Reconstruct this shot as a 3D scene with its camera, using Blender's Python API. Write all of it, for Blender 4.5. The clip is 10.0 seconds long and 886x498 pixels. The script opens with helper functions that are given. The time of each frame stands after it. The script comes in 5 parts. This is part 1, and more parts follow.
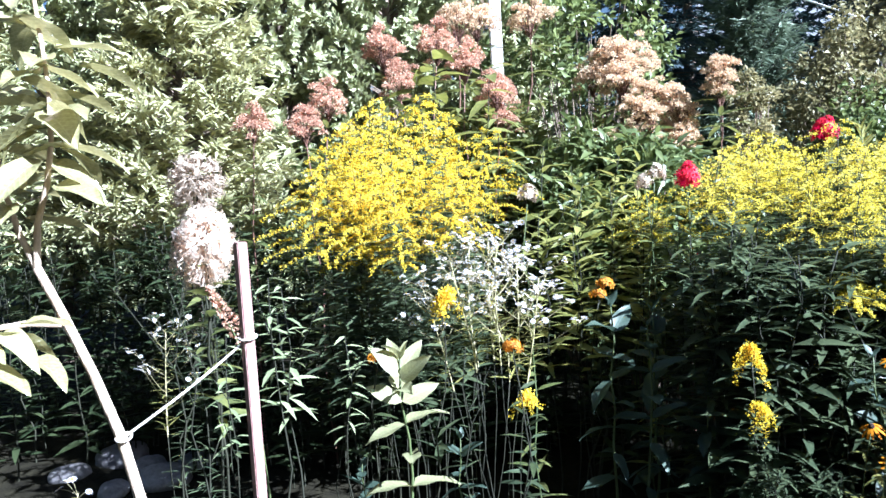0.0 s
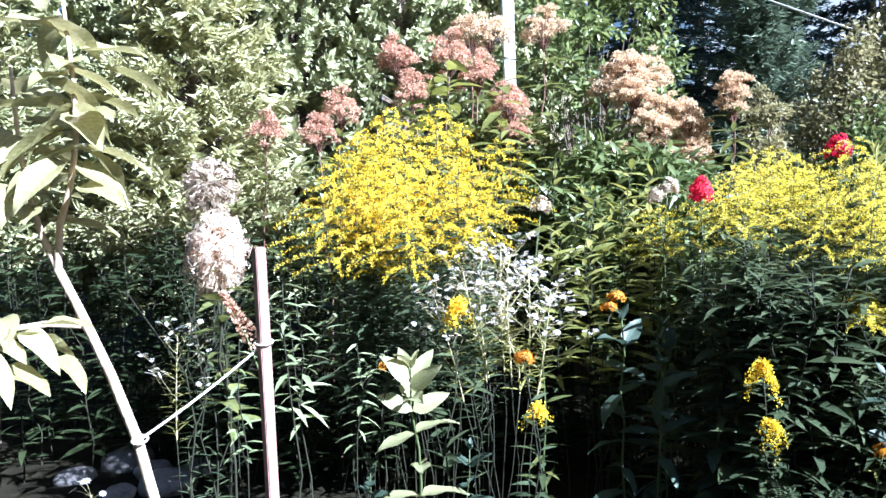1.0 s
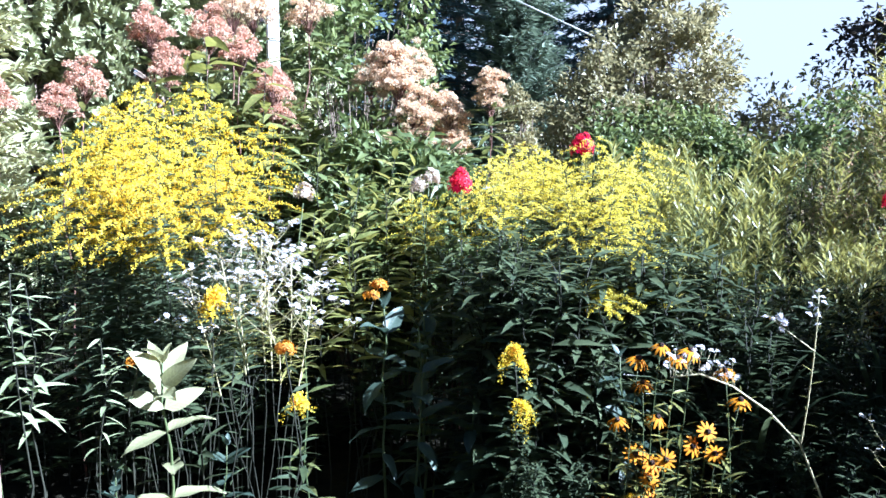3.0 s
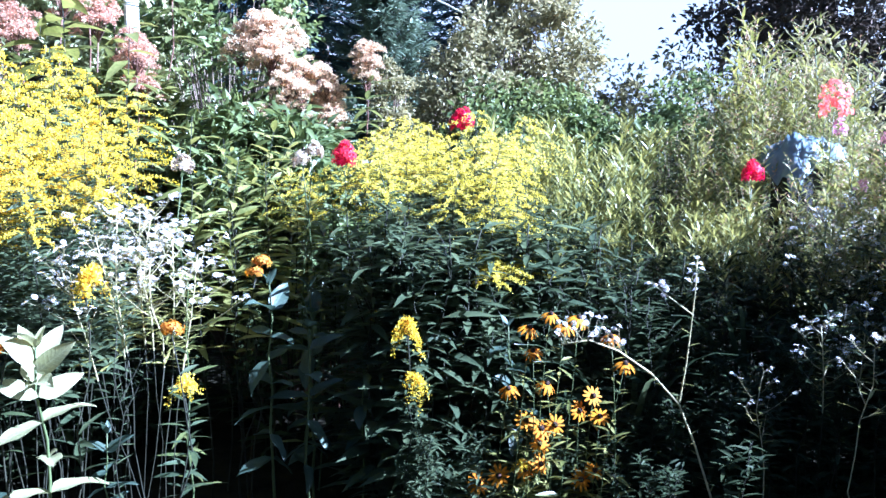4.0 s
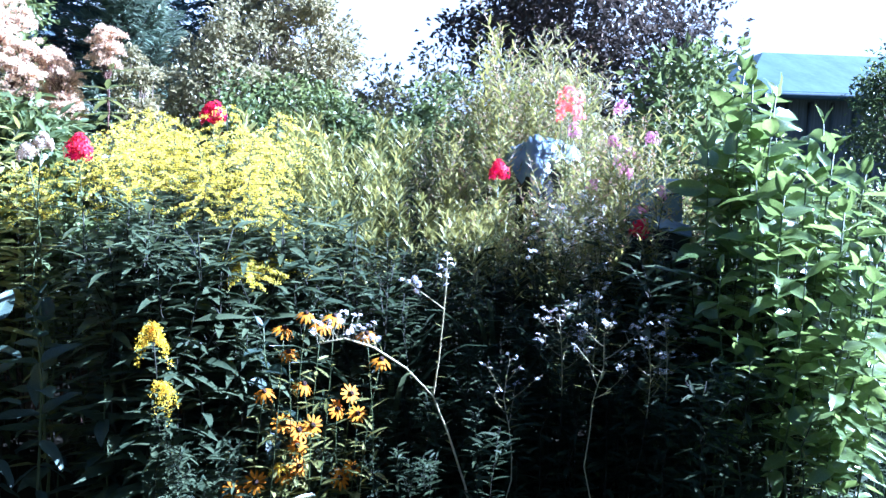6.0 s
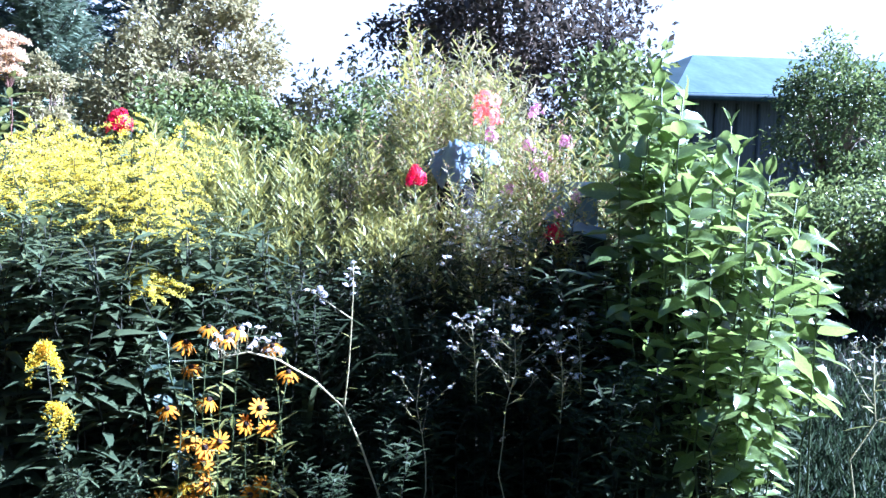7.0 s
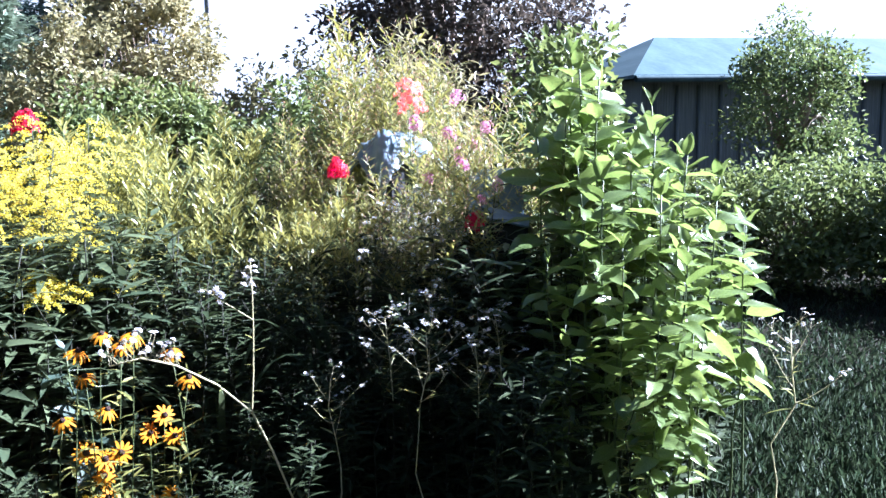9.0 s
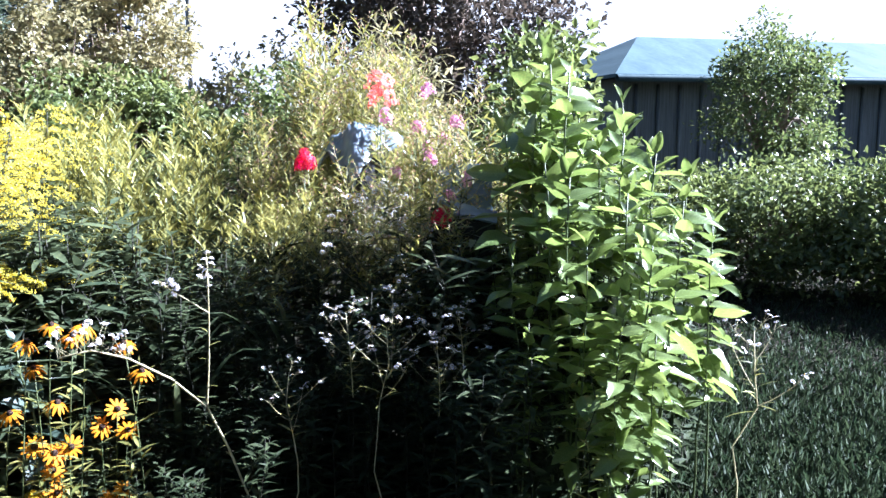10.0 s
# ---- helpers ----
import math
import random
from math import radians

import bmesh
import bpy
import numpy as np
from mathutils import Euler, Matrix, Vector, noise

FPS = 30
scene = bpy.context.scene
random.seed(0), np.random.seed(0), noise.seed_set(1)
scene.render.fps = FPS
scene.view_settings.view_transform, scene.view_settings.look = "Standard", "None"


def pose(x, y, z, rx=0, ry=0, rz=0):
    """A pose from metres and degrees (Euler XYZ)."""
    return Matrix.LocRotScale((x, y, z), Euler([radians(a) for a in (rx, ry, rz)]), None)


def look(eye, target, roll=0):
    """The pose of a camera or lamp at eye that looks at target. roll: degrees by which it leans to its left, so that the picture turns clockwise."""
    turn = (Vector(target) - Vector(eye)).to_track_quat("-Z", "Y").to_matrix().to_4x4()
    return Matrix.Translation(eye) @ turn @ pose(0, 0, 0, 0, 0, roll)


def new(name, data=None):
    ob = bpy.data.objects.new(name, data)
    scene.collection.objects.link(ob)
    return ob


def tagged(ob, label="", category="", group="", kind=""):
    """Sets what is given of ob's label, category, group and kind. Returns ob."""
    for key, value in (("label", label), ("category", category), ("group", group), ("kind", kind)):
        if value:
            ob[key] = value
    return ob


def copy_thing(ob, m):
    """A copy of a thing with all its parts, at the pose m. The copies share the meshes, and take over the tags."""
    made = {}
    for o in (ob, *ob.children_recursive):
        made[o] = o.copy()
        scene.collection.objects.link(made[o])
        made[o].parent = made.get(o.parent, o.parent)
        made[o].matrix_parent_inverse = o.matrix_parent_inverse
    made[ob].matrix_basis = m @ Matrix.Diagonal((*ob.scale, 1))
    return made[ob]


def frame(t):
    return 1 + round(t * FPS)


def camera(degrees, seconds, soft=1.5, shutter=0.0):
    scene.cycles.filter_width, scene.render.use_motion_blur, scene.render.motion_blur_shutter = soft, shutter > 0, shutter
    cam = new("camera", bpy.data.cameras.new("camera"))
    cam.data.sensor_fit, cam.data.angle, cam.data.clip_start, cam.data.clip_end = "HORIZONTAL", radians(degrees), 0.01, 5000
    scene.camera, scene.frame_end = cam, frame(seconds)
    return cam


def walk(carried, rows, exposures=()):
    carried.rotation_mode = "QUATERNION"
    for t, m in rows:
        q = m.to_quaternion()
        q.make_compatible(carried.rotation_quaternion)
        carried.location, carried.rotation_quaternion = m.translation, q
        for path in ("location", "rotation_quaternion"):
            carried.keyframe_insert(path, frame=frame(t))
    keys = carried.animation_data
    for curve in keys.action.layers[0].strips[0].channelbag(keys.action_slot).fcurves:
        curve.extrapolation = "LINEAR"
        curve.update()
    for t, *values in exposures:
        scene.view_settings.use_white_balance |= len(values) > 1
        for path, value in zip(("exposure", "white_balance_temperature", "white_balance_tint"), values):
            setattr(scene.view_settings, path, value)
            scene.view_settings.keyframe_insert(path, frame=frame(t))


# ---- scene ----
cam = camera(56.2, 10.0)
PATH = [
    (0, (0.12, -0.185, 1.514), (0.035, 1.804, 1.325), -3.3),
    (0.5, (0.107, -0.192, 1.514), (0.022, 1.8, 1.354), -2.7),
    (1, (0.093, -0.188, 1.511), (-0.003, 1.803, 1.349), -2.2),
    (1.5, (0.086, -0.184, 1.51), (0.035, 1.807, 1.335), -1.9),
    (2, (0.089, -0.176, 1.509), (0.146, 1.815, 1.331), -1.3),
    (2.5, (0.104, -0.172, 1.512), (0.372, 1.801, 1.334), -0.2),
    (3, (0.101, -0.145, 1.511), (0.564, 1.79, 1.306), -0.2),
    (4.5, (-0.043, -0.072, 1.48), (0.899, 1.672, 1.212), 0.9),
    (5, (-0.035, -0.082, 1.485), (1.046, 1.579, 1.216), 1.6),
    (5.5, (-0.005, -0.082, 1.487), (1.163, 1.52, 1.226), 1.4),
    (6, (0.039, -0.078, 1.487), (1.305, 1.45, 1.233), 1.3),
    (7.5, (0.241, -0.178, 1.5), (1.64, 1.231, 1.255), -0.2),
    (8, (0.303, -0.213, 1.5), (1.739, 1.157, 1.248), -0.9),
    (8.5, (0.357, -0.229, 1.492), (1.788, 1.145, 1.238), -1.1),
    (9, (0.425, -0.241, 1.485), (1.813, 1.175, 1.222), -1.4),
    (9.5, (0.46, -0.244, 1.48), (1.869, 1.149, 1.212), -0.4),
    (10, (0.505, -0.255, 1.477), (1.921, 1.131, 1.203), -0.2),
]
walk(cam, [(t, look(eye, target, roll)) for t, eye, target, roll in PATH], [(0.0, 2.28, 4950.0, 12.0), (2.5, 2.32, 4850.0, 13.0), (5.0, 2.9, 4150.0, 21.0), (7.5, 2.95, 4600.0, 20.0), (10.0, 2.92, 5100.0, 20.0)])

# ---- world, sun, exposure ----
SUN_AZ, SUN_EL = 119.0, 36.0          # degrees clockwise from +y, and above the horizon
world = bpy.data.worlds.new("sky")
scene.world = world
world.use_nodes = True
wn = world.node_tree
sky = wn.nodes.new("ShaderNodeTexSky")
sky.sky_type, sky.sun_disc = "NISHITA", False
sky.sun_elevation, sky.sun_rotation = radians(SUN_EL), radians(SUN_AZ)
sky.air_density, sky.dust_density = 1.0, 1.6
wn.nodes["Background"].inputs["Strength"].default_value = 0.022
wn.links.new(sky.outputs[0], wn.nodes["Background"].inputs["Color"])
sun = new("sun", bpy.data.lights.new("sun", "SUN"))
sun.data.energy, sun.data.angle, sun.data.color = 5.0, radians(0.53), (1.0, 0.965, 0.9)
to_sun = Vector((math.sin(radians(SUN_AZ)) * math.cos(radians(SUN_EL)),
                 math.cos(radians(SUN_AZ)) * math.cos(radians(SUN_EL)), math.sin(radians(SUN_EL))))
sun.matrix_world = look(to_sun * 30, (0, 0, 0))

RNG = np.random.default_rng(7)


# ---- materials ----
def nodes_of(name):
    mat = bpy.data.materials.new(name)
    mat.use_nodes = True
    return mat, mat.node_tree, mat.node_tree.nodes["Principled BSDF"]


def leaf_mat(name, dark, light, rough=0.5, clear=0.3, spec=0.5, blotch=60.0, odd=None):
    """Thin living tissue: two tones by piece and by blotch, light passing through."""
    mat, nt, bsdf = nodes_of(name)
    n, l = nt.nodes, nt.links
    geo, info = n.new("ShaderNodeNewGeometry"), n.new("ShaderNodeObjectInfo")
    tex, co = n.new("ShaderNodeTexNoise"), n.new("ShaderNodeTexCoord")
    tex.inputs["Scale"].default_value, tex.inputs["Detail"].default_value = blotch, 3.0
    l.new(co.outputs["Object"], tex.inputs["Vector"])
    a = n.new("ShaderNodeMath"); a.operation = "MULTIPLY_ADD"
    l.new(geo.outputs["Random Per Island"], a.inputs[0]); a.inputs[1].default_value = 0.6
    l.new(tex.outputs["Fac"], a.inputs[2])
    b = n.new("ShaderNodeMath"); b.operation = "MULTIPLY_ADD"
    l.new(info.outputs["Random"], b.inputs[0]); b.inputs[1].default_value = 0.35
    l.new(a.outputs[0], b.inputs[2])
    ramp = n.new("ShaderNodeValToRGB")
    ramp.color_ramp.elements[0].position, ramp.color_ramp.elements[0].color = 0.35, (*dark, 1)
    ramp.color_ramp.elements[1].position, ramp.color_ramp.elements[1].color = 1.2 if odd is None else 1.0, (*light, 1)
    if odd is not None:
        e = ramp.color_ramp.elements.new(0.97)
        e.color = (*light, 1)
        ramp.color_ramp.elements[2].color = (*odd, 1)
    c = n.new("ShaderNodeMath"); c.operation = "MULTIPLY"; c.inputs[1].default_value = 0.68
    l.new(b.outputs[0], c.inputs[0]); l.new(c.outputs[0], ramp.inputs["Fac"])
    l.new(ramp.outputs["Color"], bsdf.inputs["Base Color"])
    bsdf.inputs["Roughness"].default_value = rough
    bsdf.inputs["Specular IOR Level"].default_value = spec
    thin, mix, out = n.new("ShaderNodeBsdfTranslucent"), n.new("ShaderNodeMixShader"), n["Material Output"]
    sat = n.new("ShaderNodeHueSaturation")
    sat.inputs["Hue"].default_value, sat.inputs["Saturation"].default_value, sat.inputs["Value"].default_value = 0.485, 1.1, 1.7
    l.new(ramp.outputs["Color"], sat.inputs["Color"]); l.new(sat.outputs["Color"], thin.inputs["Color"])
    mix.inputs["Fac"].default_value = clear
    l.new(bsdf.outputs[0], mix.inputs[1]); l.new(thin.outputs[0], mix.inputs[2]); l.new(mix.outputs[0], out.inputs["Surface"])
    return mat


def add_veins(mat, strength=0.6):
    """Pale midrib and slanting side veins, in the leaf's own coordinates (y along, x across)."""
    nt = mat.node_tree
    n, l = nt.nodes, nt.links
    bsdf = n["Principled BSDF"]
    src = bsdf.inputs["Base Color"].links[0].from_socket
    co, sep = n.new("ShaderNodeTexCoord"), n.new("ShaderNodeSeparateXYZ")
    l.new(co.outputs["Object"], sep.inputs[0])

    def m(op, a, b=None, c=None):
        q = n.new("ShaderNodeMath"); q.operation = op
        for i, v in enumerate((a, b, c)):
            if v is None:
                continue
            if isinstance(v, float):
                q.inputs[i].default_value = v
            else:
                l.new(v, q.inputs[i])
        return q.outputs[0]
    across = m("ABSOLUTE", sep.outputs["X"])
    rib = m("SUBTRACT", 1.0, m("SMOOTH_MIN", m("MULTIPLY", across, 55.0), 1.0, 0.2))
    wave = m("SINE", m("MULTIPLY_ADD", m("SUBTRACT", sep.outputs["Y"], across), 62.0, 0.0))
    side = m("POWER", m("MULTIPLY_ADD", wave, 0.5, 0.5), 8.0)
    vein = m("MAXIMUM", rib, m("MULTIPLY", side, 0.55))
    mix = n.new("ShaderNodeMix"); mix.data_type = "RGBA"
    l.new(m("MULTIPLY", vein, strength), mix.inputs["Factor"])
    pale = n.new("ShaderNodeHueSaturation")
    pale.inputs["Saturation"].default_value, pale.inputs["Value"].default_value = 0.85, 1.7
    l.new(src, pale.inputs["Color"]); l.new(src, mix.inputs["A"]); l.new(pale.outputs["Color"], mix.inputs["B"])
    l.new(mix.outputs["Result"], bsdf.inputs["Base Color"])
    bp = n.new("ShaderNodeBump"); bp.inputs["Strength"].default_value = 0.12; bp.inputs["Distance"].default_value = 0.01
    l.new(vein, bp.inputs["Height"]); l.new(bp.outputs["Normal"], bsdf.inputs["Normal"])
    return mat


def solid_mat(name, dark, light, rough=0.7, scale=30.0, bump=0.3, stretch=(1, 1, 1), metal=0.0, spec=0.4):
    """Solid surface: two tones from noise at two sizes, with relief."""
    mat, nt, bsdf = nodes_of(name)
    n, l = nt.nodes, nt.links
    co, mp = n.new("ShaderNodeTexCoord"), n.new("ShaderNodeMapping")
    mp.inputs["Scale"].default_value = stretch
    l.new(co.outputs["Object"], mp.inputs["Vector"])
    big, fine = n.new("ShaderNodeTexNoise"), n.new("ShaderNodeTexNoise")
    for t, s in ((big, scale), (fine, scale * 7)):
        t.inputs["Scale"].default_value, t.inputs["Detail"].default_value = s, 5.0
        l.new(mp.outputs["Vector"], t.inputs["Vector"])
    add = n.new("ShaderNodeMath"); add.operation = "MULTIPLY_ADD"; add.inputs[1].default_value = 0.5
    l.new(fine.outputs["Fac"], add.inputs[0]); l.new(big.outputs["Fac"], add.inputs[2])
    ramp = n.new("ShaderNodeValToRGB")
    ramp.color_ramp.elements[0].position, ramp.color_ramp.elements[0].color = 0.5, (*dark, 1)
    ramp.color_ramp.elements[1].position, ramp.color_ramp.elements[1].color = 1.0, (*light, 1)
    l.new(add.outputs[0], ramp.inputs["Fac"]); l.new(ramp.outputs["Color"], bsdf.inputs["Base Color"])
    bp = n.new("ShaderNodeBump"); bp.inputs["Strength"].default_value = bump; bp.inputs["Distance"].default_value = 0.01
    l.new(add.outputs[0], bp.inputs["Height"]); l.new(bp.outputs["Normal"], bsdf.inputs["Normal"])
    bsdf.inputs["Roughness"].default_value, bsdf.inputs["Metallic"].default_value = rough, metal
    bsdf.inputs["Specular IOR Level"].default_value = spec
    return mat


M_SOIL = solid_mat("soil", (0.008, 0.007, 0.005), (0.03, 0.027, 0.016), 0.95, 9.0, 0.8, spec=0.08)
M_BARK = solid_mat("bark", (0.09, 0.065, 0.05), (0.3, 0.23, 0.17), 0.85, 30.0, 0.6, (1, 1, 0.25))
M_BARK_PALE = solid_mat("pale_bark", (0.42, 0.3, 0.2), (0.72, 0.58, 0.44), 0.7, 40.0, 0.4, (1, 1, 0.3))
M_STAKE = solid_mat("weathered_wood", (0.19, 0.08, 0.07), (0.5, 0.33, 0.29), 0.7, 14.0, 0.35, (6, 6, 0.35))
M_WHITE_PAINT = solid_mat("white_paint", (0.6, 0.58, 0.54), (0.86, 0.85, 0.82), 0.6, 6.0, 0.25, (1, 1, 0.4))
M_CORD = solid_mat("cord", (0.55, 0.5, 0.42), (0.85, 0.8, 0.7), 0.8, 120.0, 0.5)
M_TARP = solid_mat("grey_tarp", (0.09, 0.13, 0.17), (0.2, 0.25, 0.3), 0.4, 4.0, 0.3)
M_TARP_DARK = solid_mat("black_plastic", (0.012, 0.012, 0.014), (0.03, 0.03, 0.034), 0.5, 8.0, 0.3)
M_CONE = solid_mat("dark_cone", (0.02, 0.01, 0.006), (0.07, 0.03, 0.015), 0.8, 300.0, 0.8)
M_GREY_WOOD = solid_mat("grey_wood", (0.16, 0.15, 0.14), (0.34, 0.33, 0.32), 0.8, 8.0, 0.4, (4, 4, 0.3))

M_STEM = leaf_mat("green_stem", (0.04, 0.065, 0.022), (0.12, 0.15, 0.055), 0.55, 0.05)
M_STEM_RED = leaf_mat("purple_stem", (0.1, 0.04, 0.035), (0.26, 0.15, 0.1), 0.55, 0.05)
# Shade low in the bed is painted into this near-black stem tone.
M_STEM_SHADE = leaf_mat("shade_dark_stem", (0.013, 0.015, 0.008), (0.034, 0.034, 0.016), 0.75, 0.05)
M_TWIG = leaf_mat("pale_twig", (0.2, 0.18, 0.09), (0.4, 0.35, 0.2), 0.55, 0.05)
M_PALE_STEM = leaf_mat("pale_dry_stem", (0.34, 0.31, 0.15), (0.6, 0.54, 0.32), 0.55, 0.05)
M_GOLD_LEAF = leaf_mat("goldenrod_leaf", (0.035, 0.053, 0.03), (0.11, 0.135, 0.066), 0.36, 0.22, 0.6)
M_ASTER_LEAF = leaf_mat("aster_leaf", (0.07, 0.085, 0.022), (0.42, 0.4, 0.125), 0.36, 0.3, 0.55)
# Leaf green darkened to near black to stand in for shade.
M_SHADE_LEAF = leaf_mat("shade_dark_leaf", (0.016, 0.027, 0.012), (0.048, 0.062, 0.026), 0.6, 0.1, 0.15)
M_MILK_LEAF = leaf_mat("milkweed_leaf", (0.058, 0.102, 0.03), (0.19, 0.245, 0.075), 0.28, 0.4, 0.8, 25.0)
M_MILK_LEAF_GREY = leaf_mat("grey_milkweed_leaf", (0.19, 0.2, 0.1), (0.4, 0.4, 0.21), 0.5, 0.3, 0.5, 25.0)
# Darkened copy of the milkweed leaf, with the shade painted in.
M_MILK_SHADE = leaf_mat("shade_milkweed_leaf", (0.026, 0.046, 0.034), (0.075, 0.108, 0.078), 0.5, 0.25, 0.5, 25.0)
M_TREE_LEAF = leaf_mat("pale_broad_leaf", (0.19, 0.19, 0.075), (0.44, 0.41, 0.21), 0.22, 0.28, 0.8, 18.0)
M_JOE_LEAF = leaf_mat("joe_pye_leaf", (0.06, 0.085, 0.028), (0.25, 0.26, 0.09), 0.38, 0.3, 0.55)
# Sunlight on lance leaves is painted in as this paler yellow-green.
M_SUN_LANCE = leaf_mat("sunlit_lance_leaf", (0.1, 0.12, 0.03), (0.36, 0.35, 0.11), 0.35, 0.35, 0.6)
M_BUD_LEAF = leaf_mat("buddleia_leaf", (0.16, 0.21, 0.1), (0.36, 0.4, 0.22), 0.5, 0.25)
M_YELLOW = leaf_mat("goldenrod_yellow", (0.66, 0.5, 0.03), (0.87, 0.74, 0.09), 0.6, 0.35, 0.2, 20.0)
M_YELLOW_GREEN = leaf_mat("fresh_yellow", (0.56, 0.49, 0.055), (0.83, 0.75, 0.15), 0.6, 0.35, 0.2, 20.0)
M_RUD = leaf_mat("rudbeckia_petal", (0.48, 0.17, 0.004), (0.6, 0.255, 0.006), 0.65, 0.2, 0.12)
M_ORANGE = leaf_mat("orange_petal", (0.42, 0.19, 0.02), (0.62, 0.33, 0.04), 0.55, 0.3, 0.3)
M_WHITE_PETAL = leaf_mat("white_petal", (0.66, 0.64, 0.7), (0.86, 0.85, 0.87), 0.6, 0.35, 0.2)
M_DISC = leaf_mat("yellow_disc", (0.5, 0.3, 0.04), (0.7, 0.5, 0.1), 0.7, 0.1, 0.2)
M_PINK = leaf_mat("dusty_pink", (0.4, 0.24, 0.165), (0.67, 0.465, 0.33), 0.7, 0.3, 0.2, 40.0)
M_TAN = leaf_mat("faded_pink", (0.48, 0.37, 0.24), (0.78, 0.63, 0.44), 0.75, 0.3, 0.2, 40.0)
M_CREAM = leaf_mat("creamy_pink", (0.62, 0.51, 0.41), (0.86, 0.79, 0.68), 0.7, 0.3, 0.2, 40.0)
M_FADED = leaf_mat("faded_rose", (0.34, 0.27, 0.2), (0.6, 0.52, 0.42), 0.7, 0.3, 0.2, 40.0)
M_BUDS = leaf_mat("tan_buds", (0.26, 0.17, 0.1), (0.52, 0.37, 0.25), 0.7, 0.25, 0.2, 40.0)
M_LILAC = leaf_mat("lilac_pink", (0.48, 0.2, 0.32), (0.68, 0.42, 0.52), 0.6, 0.35, 0.2)
M_RED = leaf_mat("red_petal", (0.5, 0.012, 0.03), (0.72, 0.03, 0.07), 0.5, 0.3, 0.3)
M_CORAL = leaf_mat("coral_petal", (0.72, 0.18, 0.14), (0.85, 0.38, 0.3), 0.55, 0.35, 0.3)
M_THUJA = leaf_mat("thuja_spray", (0.26, 0.29, 0.15), (0.54, 0.54, 0.32), 0.6, 0.2, 0.4, 8.0)
M_FEATHER = leaf_mat("feathery_spray", (0.24, 0.255, 0.13), (0.55, 0.53, 0.28), 0.6, 0.22, 0.4, 8.0)
M_SPRUCE = leaf_mat("dark_needles", (0.025, 0.048, 0.048), (0.09, 0.13, 0.125), 0.6, 0.1, 0.4, 8.0)
M_PINE = leaf_mat("grey_needles", (0.09, 0.13, 0.09), (0.27, 0.32, 0.22), 0.6, 0.15, 0.4, 8.0)
M_BUSH = leaf_mat("shrub_leaf", (0.055, 0.085, 0.032), (0.2, 0.235, 0.085), 0.42, 0.3, 0.55, 10.0)
M_OLIVE = leaf_mat("olive_leaf", (0.13, 0.13, 0.06), (0.4, 0.36, 0.19), 0.38, 0.3, 0.6, 10.0)
M_DARK_TREE = leaf_mat("plum_leaf", (0.022, 0.022, 0.022), (0.085, 0.07, 0.05), 0.45, 0.25, 0.5, 10.0)
M_GRASS = leaf_mat("grass_blade", (0.014, 0.03, 0.016), (0.05, 0.068, 0.034), 0.5, 0.25)


for leaf in (M_MILK_LEAF, M_MILK_LEAF_GREY, M_MILK_SHADE, M_TREE_LEAF):
    add_veins(leaf)


